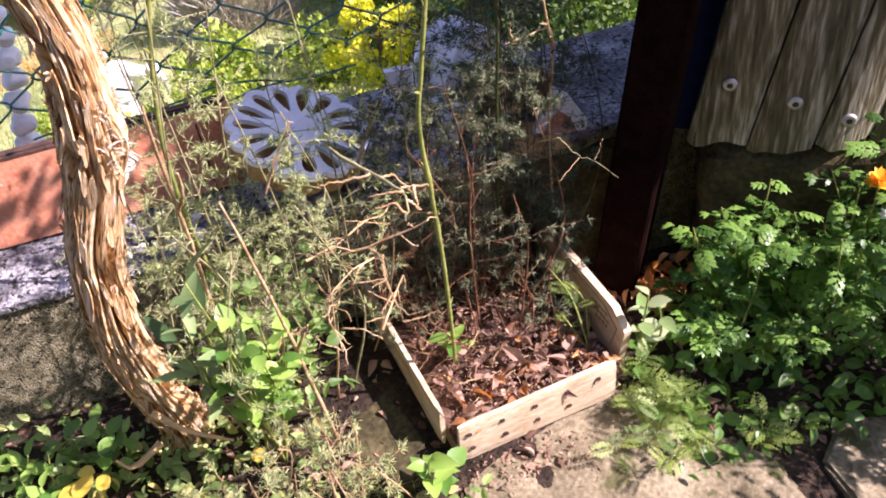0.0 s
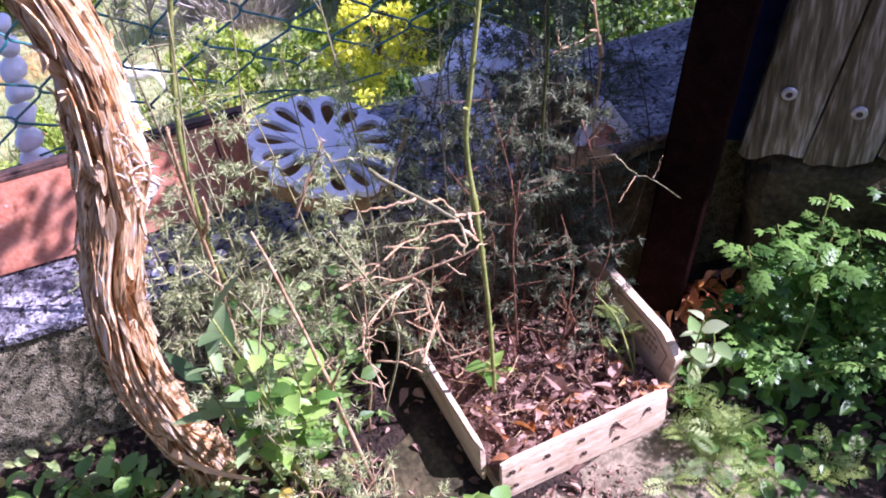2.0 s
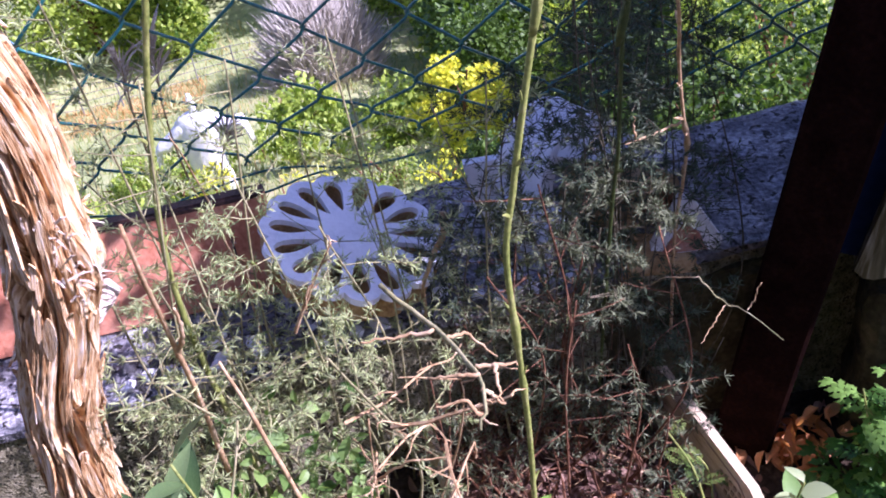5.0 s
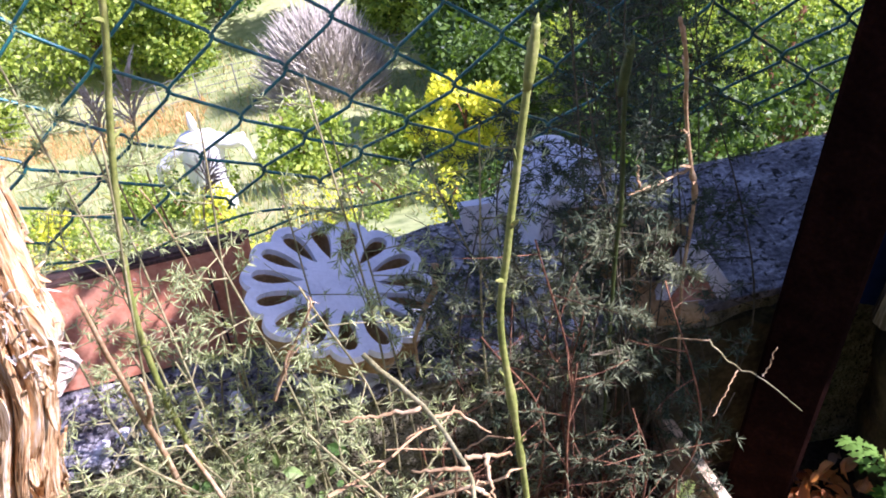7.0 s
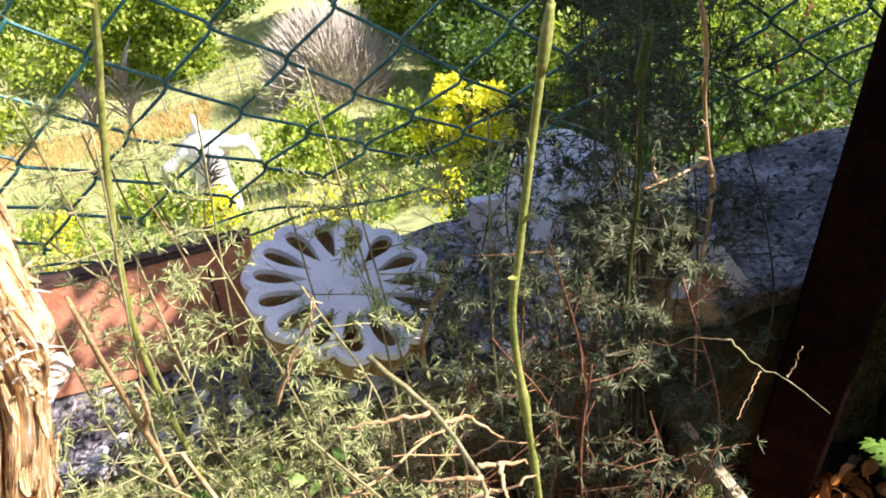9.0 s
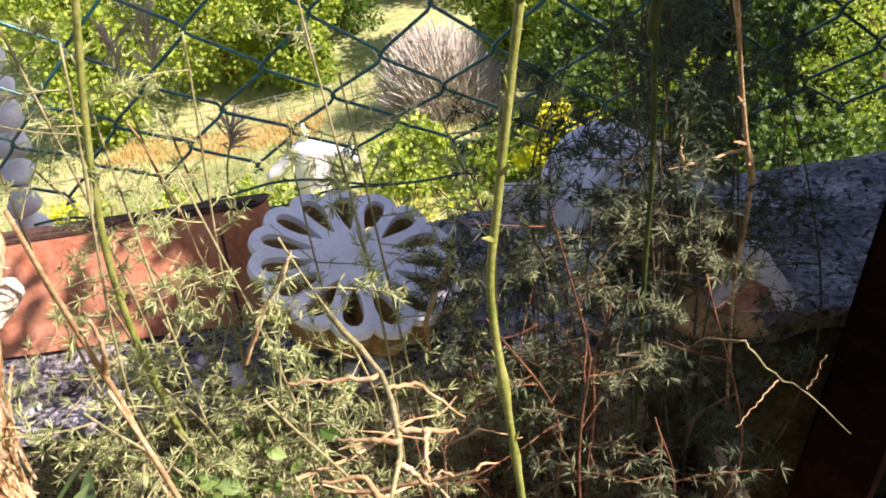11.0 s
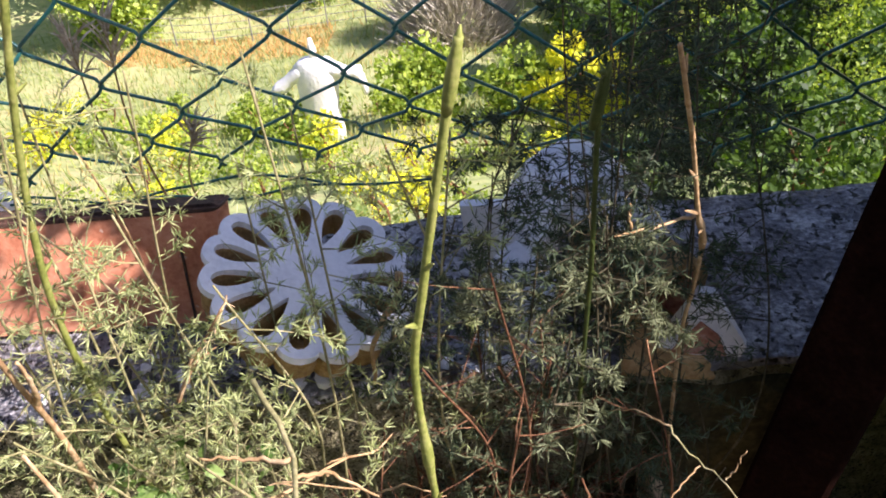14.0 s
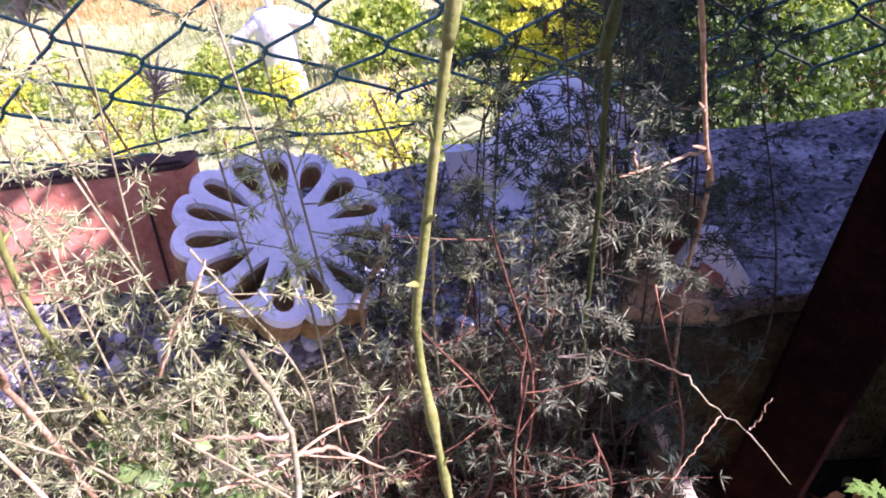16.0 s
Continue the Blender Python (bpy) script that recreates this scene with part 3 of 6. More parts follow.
def rosette():
    """A scalloped cast disc with a ring of drop-shaped holes."""
    c = Vector((-0.062, 0.290, 0.2265))
    f = thing("cast_rosette", c, "whitewashed cast stone rosette with a ring of drop-shaped holes", "ornament")
    N = 15
    m = Matrix.Translation(c) @ Matrix.Rotation(radians(19), 4, 'Y') @ Matrix.Rotation(radians(5.6), 4, 'X') @ Matrix.Rotation(radians(6), 4, 'Z') @ Matrix.Scale(0.895, 4)

    def outline(R, deep):
        return [((R - deep * (1 - abs(math.cos(N * t / 2)) ** 0.7)) * math.cos(t), (R - deep * (1 - abs(math.cos(N * t / 2)) ** 0.7)) * math.sin(t)) for t in np.linspace(0, 2 * math.pi, N * 10, endpoint=False)]

    def hole(k, grow):
        t = 2 * math.pi * k / N
        pts = []
        for s in np.linspace(0, 2 * math.pi, 18, endpoint=False):
            along = 0.0515 - 0.0212 * math.cos(s)
            fat = (0.0112 + grow) * math.sin(s) * (0.20 + 0.80 * (1 - math.cos(s)) / 2)
            pts.append((along * math.cos(t) - fat * math.sin(t), along * math.sin(t) + fat * math.cos(t)))
        return pts

    def slab(z0, z1, R, deep, grow, material, name, label, lip):
        bm = bmesh.new()
        loops = []
        for pts in [outline(R, deep)] + [hole(k, grow) for k in range(N)]:
            vs = [bm.verts.new((x, y, z1)) for x, y in pts]
            es = [bm.edges.new((vs[i], vs[(i + 1) % len(vs)])) for i in range(len(vs))]
            loops.append((vs, es))
        bmesh.ops.triangle_fill(bm, use_beauty=True, use_dissolve=False, edges=bm.edges[:])
        for i, (vs, es) in enumerate(loops):
            lows = []
            for v in vs:
                k = 1.0 + (lip if i == 0 else 0)
                lows.append(bm.verts.new((v.co.x * k, v.co.y * k, z0)))
            for j in range(len(vs)):
                bm.faces.new((vs[j], vs[(j + 1) % len(vs)], lows[(j + 1) % len(vs)], lows[j]))
        for v in bm.verts:
            v.co.z += 0.0006 * noise.noise(v.co * 45) + (0.004 * (1 - min(1, v.co.xy.length / 0.03)) if v.co.z == z1 else 0)
            v.co += noise.noise_vector(v.co * 160) * 0.0004
        bmesh.ops.transform(bm, matrix=m, verts=bm.verts)
        bmesh.ops.recalc_face_normals(bm, faces=bm.faces[:])
        me = bpy.data.meshes.new(name)
        bm.to_mesh(me)
        bm.free()
        me.materials.append(material)
        return part(name, me, material, f, label)
    slab(-0.0015, 0.004, 0.081, 0.008, 0.0, LIME, "face", "white limewashed face", 0.01)
    slab(-0.024, -0.002, 0.080, 0.008, -0.0006, CLAY, "body", "bare ochre body under the white face", -0.03)
    g = Geo()
    rough_box(g, (-0.045, -0.05, -0.034), (0.045, 0.05, -0.0245), 0.02, 0.001, 3, m)
    part("foot", g, CLAY, f)
    return f


rosette()
# the stone that the rosette is propped on
g = Geo()
rough_box(g, (-0.030, -0.034, -0.001), (0.034, 0.030, 0.024), 0.012, 0.006, 13.0, Matrix.Translation((-0.050, 0.295, WALL_Z)) @ Matrix.Rotation(radians(17), 4, 'Z'), round_=0.012)
solo("prop_stone", g, CONCRETE, "rough grey stone propping up the rosette on the wall", "stone", "stones piled on the wall")


def clay_shell(name, at, rot, radius, length, arc, thick, material_out, material_in, label, taper=0.82, seed=0):
    """A broken curved shard: part of a tapering pipe, with ragged ends."""
    f = thing(name, at, label, "pottery shard", "pottery shards on the wall")
    m = Matrix.Translation(at) @ Euler([radians(a) for a in rot]).to_matrix().to_4x4()

    def skin(r_off, nm, material, flip, label=""):
        g = Geo()
        na, nl = 26, 14
        v = []
        for i in range(nl):
            for j in range(na):
                t = radians(90 - arc / 2 + arc * j / (na - 1))
                s = i / (nl - 1)
                jag = 0.10 * noise.noise(Vector((j * 0.35, seed, 1 if i > nl / 2 else 5)))
                x = length * (s * (1 + jag) - 0.5)
                r = radius * (1 + (taper - 1) * s) + r_off
                v.append((m @ (Vector((x, r * math.cos(t), r * math.sin(t))) + noise.noise_vector(Vector((x * 40, t * 3, seed))) * 0.0012))[:])
        q = [(i * na + j, i * na + j + 1, i * na + na + j + 1, i * na + na + j) for i in range(nl - 1) for j in range(na - 1)]
        return v, [t[::-1] for t in q] if flip else q, na, nl
    vo, qo, na, nl = skin(0, "", None, False)
    vi, qi, _, _ = skin(-thick, "", None, True)
    g = Geo()
    n = na * nl
    rim = [(j, n + j, n + j + 1, j + 1) for j in range(na - 1)] + [((nl - 1) * na + j + 1, n + (nl - 1) * na + j + 1, n + (nl - 1) * na + j, (nl - 1) * na + j) for j in range(na - 1)]
    rim += [(i * na + na, n + i * na + na, n + i * na, i * na) for i in range(nl - 1)] + [(i * na + na - 1, n + i * na + na - 1, n + i * na + 2 * na - 1, i * na + 2 * na - 1) for i in range(nl - 1)]
    g.add(vo + vi, qo + rim)
    part("outer_face", g, material_out, f, smooth=True)
    g = Geo()
    g.add(vi, qi)
    part("inner_face", g, material_in, f, "bare clay inside", smooth=True)
    return f


clay_shell("roof_tile_shard", (0.126, 0.366, 0.199), (0, 0, -60), 0.050, 0.056, 232, 0.013, LIME, REDCLAY, "broken whitewashed roof tile arched on the wall", taper=1.0, seed=1)
clay_shell("jar_shard", (0.158, 0.305, 0.196), (0, 3, -58), 0.032, 0.072, 312, 0.009, CLAY, REDCLAY, "ochre neck of a broken jar lying on the wall", taper=1.06, seed=9)
clay_shell("roof_tile_shard", (0.092, 0.318, 0.168), (0, 3, -52), 0.028, 0.060, 185, 0.008, LIME, CLAY, "broken whitewashed tile lying hollow side down", taper=1.08, seed=4)
clay_shell("jar_shard", (0.172, 0.262, 0.150), (-6, 4, -8), 0.028, 0.060, 150, 0.008, CLAY, REDCLAY, "ochre curved jar fragment on the wall edge", seed=7)
# flat shards
def flat_shard(at, rot, pts, th, material, label):
    g = Geo()
    m = Matrix.Translation(at) @ Euler([radians(a) for a in rot]).to_matrix().to_4x4()
    n = len(pts)
    v = [(m @ Vector((x, y, th / 2)))[:] for x, y in pts] + [(m @ Vector((x * 1.05, y * 1.05, -th / 2)))[:] for x, y in pts]
    g.add(v, [tuple(range(n)), tuple(range(2 * n - 1, n - 1, -1))] + [(i, n + i, n + (i + 1) % n, (i + 1) % n) for i in range(n)])
    return solo("flat_shard", g, material, label, "pottery shard", "pottery shards on the wall")


flat_shard((0.196, 0.256, 0.189), (78, 0, -8), [(-0.032, -0.021), (0.025, -0.022), (0.028, -0.014), (0.006, 0.024), (-0.004, 0.026)], 0.009, LIME, "pale triangular tile fragment standing on the wall edge")
flat_shard((0.193, 0.251, 0.183), (78, 0, -8), [(-0.018, -0.012), (0.018, -0.014), (0.012, 0.002), (0.0, 0.012)], 0.004, REDCLAY, "pinkish flake of bare clay against the pale fragment")
flat_shard((0.051, 0.357, 0.195), (80, 3, -8), [(-0.003, -0.030), (0.014, -0.030), (0.018, 0.028), (-0.012, 0.026)], 0.008, LIME, "white flat tile fragment standing on the wall")
flat_shard((0.150, 0.326, 0.232), (24, 6, -20), [(-0.034, -0.014), (0.030, -0.016), (0.034, 0.010), (-0.026, 0.016)], 0.009, LIME, "white flat tile fragment lying on the broken jar")
flat_shard((0.080, 0.345, 0.186), (66, 0, -6), [(-0.018, -0.020), (0.016, -0.020), (0.012, 0.012), (-0.014, 0.018)], 0.010, LIME, "small white tile fragment leaning on the wall")


# ---- vine trunk ----
TRUNK = [(-0.2565, 0.152, -0.03), (-0.2505, 0.142, 0.04), (-0.2545, 0.124, 0.11), (-0.2575, 0.117, 0.19), (-0.2445, 0.116, 0.28), (-0.2175, 0.117, 0.36), (-0.2015, 0.119, 0.43), (-0.1995, 0.12, 0.49), (-0.2105, 0.114, 0.56), (-0.2305, 0.109, 0.66), (-0.2575, 0.103, 0.8), (-0.2705, 0.113, 0.9), (-0.2825, 0.113, 1.0)]
TRUNK_R = [0.0261, 0.0212, 0.0196, 0.0197, 0.02, 0.02, 0.0192, 0.018, 0.0164, 0.0156, 0.0156, 0.0164, 0.0172]


def vine_trunk():
    f = thing("vine_trunk", (-0.246, 0.15, -0.03), "old gnarled vine trunk with shaggy peeling bark", "vine")
    n, m = 440, 150
    line = smooth_line(TRUNK, n)
    rad = np.interp(np.linspace(0, 1, n), np.linspace(0, 1, len(TRUNK_R)), TRUNK_R)
    tan = np.gradient(line, axis=0)
    tan /= np.linalg.norm(tan, axis=1)[:, None]
    arc = np.concatenate([[0], np.cumsum(np.linalg.norm(np.diff(line, axis=0), axis=1))])
    u = np.array([1.0, 0, 0])
    U, W = [], []
    for t in tan:
        u = u - t * (u @ t)
        u /= np.linalg.norm(u)
        U.append(u)
        W.append(np.cross(t, u))
    v, a = [], []
    for i in range(n):
        for j in range(m):
            t = 2 * math.pi * j / m
            tw = t + arc[i] * 1.6 + 0.25 * noise.noise(Vector((arc[i] * 14, 3, 0)))
            k = Vector((math.cos(tw) * 2.2, math.sin(tw) * 2.2, arc[i] * 7))
            split = math.exp(-(noise.noise(k) / 0.085) ** 2)
            fine = math.exp(-(noise.noise(Vector((math.cos(tw) * 6, math.sin(tw) * 6, arc[i] * 9 + 9))) / 0.08) ** 2)
            strip = noise.noise(Vector((math.cos(tw) * 5, math.sin(tw) * 5, arc[i] * 5)))
            fleck = noise.noise(Vector((math.cos(tw) * 11, math.sin(tw) * 11, arc[i] * 14)))
            plate = math.floor(5 * noise.noise(Vector((math.cos(tw) * 3.4, math.sin(tw) * 3.4, arc[i] * 17)))) / 5
            r = rad[i] * (1.05 + 0.13 * plate + 0.13 * strip + 0.08 * fleck - 0.60 * split - 0.14 * fine)
            hz = line[i][2]
            r *= 1 + (0.34 + 0.25 * fleck) * math.exp(-((hz - 0.388) / 0.022) ** 2) * max(0.0, math.cos(t + 0.35)) ** 3
            g0 = -1.75 - 0.95 * min(1, max(0, (0.56 - hz) / 0.16))
            off = (t - g0 + math.pi) % (2 * math.pi) - math.pi
            r *= 1 - 0.55 * math.exp(-(off / (0.24 + 0.12 * fleck)) ** 4) * min(1, max(0, (hz - 0.38) / 0.03)) * min(1, max(0, (0.66 - hz) / 0.05))
            v.append(line[i] + r * (math.cos(t) * U[i] + math.sin(t) * W[i]))
            a.append((14 * math.cos(tw), 14 * math.sin(tw), arc[i] * 25))
    g = Geo()
    g.add(v, [(i * m + j, i * m + (j + 1) % m, i * m + m + (j + 1) % m, i * m + m + j) for i in range(n - 1) for j in range(m)] + [tuple((n - 1) * m + j for j in range(m))], a)
    part("stem", g, BARK, f, smooth=True)
    # loose strips of bark
    r2 = np.random.default_rng(5)
    for s in range(165):
        i0 = int(r2.integers(12, 330))
        ln = int(r2.integers(8, 22)) if s > 30 else int(r2.integers(20, 52))
        t0 = r2.uniform(0, 2 * math.pi)
        wd = r2.uniform(0.0010, 0.0042)
        chip = s > 118
        lift = r2.uniform(0.0010, 0.0060) if s % 3 else r2.uniform(0.0005, 0.003)
        end = r2.choice([0, 1, 2])
        if chip:
            i0, ln, wd, lift = int(r2.integers(20, 230)), int(r2.integers(5, 11)), r2.uniform(0.0014, 0.0034), r2.uniform(0.002, 0.006)
        V, A = [], []
        idx = np.arange(i0, min(i0 + ln, n - 1))
        for q, i in enumerate(idx):
            s01 = q / max(1, len(idx) - 1)
            away = lift * (s01 ** 2 if end == 0 else (1 - s01) ** 2 if end == 1 else 4 * (s01 - .5) ** 2) + 0.0006
            t = t0 - (arc[i] - arc[i0]) * 3.0 + 0.09 * math.sin(q * 0.13 + s)
            o = math.cos(t) * U[i] + math.sin(t) * W[i]
            side = -math.sin(t) * U[i] + math.cos(t) * W[i]
            wq = wd * (0.12 + 0.88 * math.sin(math.pi * s01) ** 0.7)
            p = line[i] + o * (rad[i] * 1.04 + away)
            V += [p - side * wq, p + side * wq + o * wq * 0.4, p + side * wq * 0.9 - o * 0.0008, p - side * wq * 0.9 - o * 0.0012]
            A += [(14 * math.cos(t) + e * 3, 14 * math.sin(t) + s, arc[i] * 25) for e in (-wq * 300, wq * 300, wq * 300, -wq * 300)]
        Q = [(4 * k + x, 4 * k + (x + 1) % 4, 4 * k + 4 + (x + 1) % 4, 4 * k + 4 + x) for k in range(len(idx) - 1) for x in range(4)]
        Q += [(3, 2, 1, 0), tuple(4 * (len(idx) - 1) + x for x in range(4))]
        g = Geo()
        g.add(V, Q, A)
        part("bark_strip", g, BARK, f)
    # the cut branch stub
    g = Geo()
    tube(g, smooth_line([(-0.220, 0.120, 0.342), (-0.208, 0.120, 0.348), (-0.197, 0.122, 0.354), (-0.188, 0.124, 0.359)], 10), [0.014, 0.0125, 0.011, 0.0098, 0.009, 0.0084, 0.0078, 0.0072, 0.0064, 0.005], 14, 0.16)
    part("cut_stub", g, PALEFIBRE, f, "pale sawn branch stub", smooth=False)
    g = Geo()
    tube(g, smooth_line([(-0.262, 0.105, 0.10), (-0.235, 0.085, 0.085), (-0.20, 0.075, 0.065)], 8), np.linspace(0.004, 0.0012, 8), 6, 0.2)
    tube(g, smooth_line([(-0.27, 0.11, 0.05), (-0.30, 0.10, 0.04), (-0.315, 0.11, 0.045)], 6), np.linspace(0.004, 0.0015, 6), 6, 0.2)
    part("bark_sliver", g, BARK, f, "long hanging bark slivers")
    # frayed pale fibres on the sunny flank above the stub
    g = Geo()
    for k in range(150):
        p = np.array([-0.197 + r2.normal() * 0.004, 0.112 + r2.normal() * 0.008, r2.uniform(0.372, 0.425)])
        d = np.array([0.6, -0.25, 0.5]) + r2.normal(size=3) * 0.55
        d *= r2.uniform(0.006, 0.015) / np.linalg.norm(d)
        tube(g, [p, p + d * 0.6, p + d + (0, 0, -0.002)], [0.0008, 0.0007, 0.0002], 3)
    part("frayed_fibre", g, PALEFIBRE, f, "pale frayed bark fibres", kind="stuff")
    return f


vine_trunk()

# ---- crate ----
CR_O = Vector((-0.004, 0.022, 0.048))
CR_X = Vector((0.985, 0.148, -0.05)).normalized()
CR_Y = Vector((-0.125, 0.985, 0.0))
CR_Y = (CR_Y - CR_X * CR_Y.dot(CR_X)).normalized()
CR_Z = CR_X.cross(CR_Y)
CRM = Matrix((( CR_X.x, CR_Y.x, CR_Z.x, CR_O.x), (CR_X.y, CR_Y.y, CR_Z.y, CR_O.y), (CR_X.z, CR_Y.z, CR_Z.z, CR_O.z), (0, 0, 0, 1)))
CR_W, CR_L, CR_H = 0.200, 0.262, 0.062


def clipped_board(geo, length, low, high, thick, near, far, m, seed):
    """A board along local y with a pointed near end and a slanting far end; near and far: the size of the cuts."""
    ring = [(near * 0.5, low), (near * 0.1, high - near * 0.53), (near * 0.9, high), (length - far, high), (length, high - far), (length, low)]
    n = len(ring)
    v, q = [], []
    for x in (0.0, thick):
        for y, z in ring:
            k = noise.noise_vector(Vector((y * 30, z * 30, seed + x * 40))) * 0.0009
            v.append((m @ (Vector((x, y, z)) + k))[:])
    q += [tuple(range(n)), tuple(range(2 * n - 1, n - 1, -1))] + [(i, n + i, n + (i + 1) % n, (i + 1) % n) for i in range(n)]
    geo.add(v, q)
    return geo


def wooden_crate():
    f = thing("wooden_crate", CRM @ Vector((CR_W / 2, CR_L / 2, -CR_H)), "small pale wooden fruit crate with one sprung corner, used as planter", "crate")

    def board(name, lo, hi, label=""):
        g = Geo()
        rough_box(g, lo, hi, 0.012, 0.0009, hi[0] * 9, CRM, round_=0.003)
        return part(name, g, BOX_WOOD, f, label)
    front = board("front_board", (0.002, 0.0, -0.055), (0.176, 0.007, 0.0), "sunlit front board with nail heads")
    board("back_board", (0.0, CR_L - 0.008, -0.05), (CR_W, CR_L, 0.0))
    board("side_board", (-0.006, 0.024, -0.050), (0.001, CR_L - 0.009, 0.001))
    g = Geo()
    clipped_board(g, CR_L - 0.022, -0.056, 0.032, 0.008, 0.030, 0.080, CRM @ Matrix.Translation((CR_W - 0.009, 0.012, 0)), 3.0)
    right = part("side_board", g, BOX_WOOD, f, "side board with a slanting cut end and a printed stamp")
    for x, y in ((0.0095, CR_L - 0.017), (CR_W - 0.018, CR_L - 0.017)):
        board("corner_post", (x - 0.0075, y - 0.0075, -CR_H), (x + 0.0075, y + 0.0075, -0.010))
    board("bottom", (0.003, 0.0085, -0.058), (CR_W - 0.0105, CR_L - 0.0095, -0.052))
    for k in range(5):
        for r, z in enumerate((-0.013, -0.035)):
            if r and k > 3:
                continue
            x = 0.013 + 0.035 * k + 0.003 * r
            g = Geo()
            tube(g, [CRM @ Vector((x, -0.0008, z)), CRM @ Vector((x, -0.0020, z))], 0.0026, 8, 0.15)
            part("nail", g, NAIL, front, "rusty nail head")
    # stamp: a slanting frame line and a few bars on the inner face
    g = Geo()
    xo = CR_W - 0.0094
    for line in ([(0.052, 0.024), (0.110, 0.024), (0.155, 0.024)], [(0.052, 0.024), (0.028, 0.010), (0.036, -0.018)]):
        tube(g, [CRM @ Vector((xo, y, z)) for y, z in line], 0.0007, 4)
    for z, a, b in ((0.014, 0.046, 0.074), (0.006, 0.042, 0.070), (-0.002, 0.044, 0.064)):
        for y in np.arange(a, b, 0.006):
            box(g, (xo - 0.0006, y, z - 0.0018), (xo + 0.0002, y + 0.0035, z + 0.0018), CRM)
    part("stamp", g, PRINT, right, "faded brown printed stamp")
    return f


wooden_crate()


def soil_height(lx, ly):
    return -0.026 + 0.007 * noise.noise(Vector((lx * 40, ly * 40, 2))) + 0.012 * math.sin(math.pi * lx / CR_W) - 0.006


def crate_soil():
    g = Geo()
    nx, ny = 34, 44
    xs, ys = np.linspace(0.003, CR_W - 0.0105, nx), np.linspace(0.009, CR_L - 0.010, ny)
    v = []
    for y in ys:
        for x in xs:
            z = soil_height(x, y)
            v.append((CRM @ Vector((x, y, z)))[:])
    g.add(v, [(j * nx + i, j * nx + i + 1, j * nx + i + nx + 1, j * nx + i + nx) for j in range(ny - 1) for i in range(nx - 1)])
    solo("crate_soil", g, CRATESOIL, "dry crumbly soil inside the crate", "soil", kind="stuff", smooth=True)


crate_soil()

# ---- plants ----
def ovate(length, width, fold=0.12, droop=0.15, n=5):
    """A leaf blade along local y, folded at the midrib."""
    v, f = [], []
    for i in range(n + 1):
        s = i / n
        w = width * (math.sin(math.pi * s ** 0.8) ** 0.85 if 0 < s < 1 else 0.02)
        z = -droop * length * s * s
        v += [(-w / 2, s * length, z + fold * w), (0, s * length, z), (w / 2, s * length, z + fold * w)]
    for i in range(n):
        a = i * 3
        f += [(a, a + 1, a + 4, a + 3), (a + 1, a + 2, a + 5, a + 4)]
    return v, f


def lobed(length, pairs=4, seed=0):
    """A deeply cut leaf: toothed leaflets in pairs along a rib."""
    v, f = [], []

    def leaflet(base, ang, ln):
        o = len(v)
        c, s = math.cos(ang), math.sin(ang)
        prof = [(0.0, 0.06), (0.25, 0.20), (0.38, 0.42), (0.50, 0.22), (0.70, 0.36), (0.80, 0.16), (1.0, 0.0)]
        for sgn in (-1, 1):
            for p, w in prof:
                x, y = sgn * w * ln * 0.64, p * ln
                v.append((base[0] + c * x - s * y, base[1] + s * x + c * y, -0.25 * p * p * ln + abs(x) * 0.25))
        k = len(prof)
        for i in range(k - 1):
            f.append((o + i, o + k + i, o + k + i + 1, o + i + 1))
    for i in range(pairs):
        s = 0.22 + 0.6 * i / (pairs - 1)
        ln = length * (0.42 - 0.16 * abs(s - 0.45))
        for sg in (-1, 1):
            leaflet((0, s * length), sg * radians(46), ln)
    leaflet((0, 0.72 * length), 0, length * 0.42)
    o = len(v)
    v += [(-length * .012, 0, 0), (length * .012, 0, 0), (length * .008, length * .8, -length * .05), (-length * .008, length * .8, -length * .05)]
    f.append((o, o + 1, o + 2, o + 3))
    v = [(x, y, z - 0.22 * y * y / length) for x, y, z in v]
    return v, f


SPIKE_V = [(0, 0, 0), (-0.052, 0.40, -0.031), (0.052, 0.40, -0.031), (0, 0.40, 0.060), (0, 1, 0)]
SPIKE_F = [(0, 2, 1), (0, 3, 2), (0, 1, 3), (4, 1, 2), (4, 2, 3), (4, 3, 1)]


def needles(geo, centres, axes, count, length, r):
    """A star of short needles at each centre."""
    n = len(centres)
    c = np.repeat(centres, count, axis=0)
    ax = np.repeat(axes, count, axis=0)
    d = r.normal(size=(n * count, 3))
    d /= np.linalg.norm(d, axis=1)[:, None]
    d = d + ax * 0.75
    geo.many(SPIKE_V, SPIKE_F, frames_at(c, d, length * r.uniform(0.6, 1.25, n * count), r.uniform(0, 6.28, n * count)))


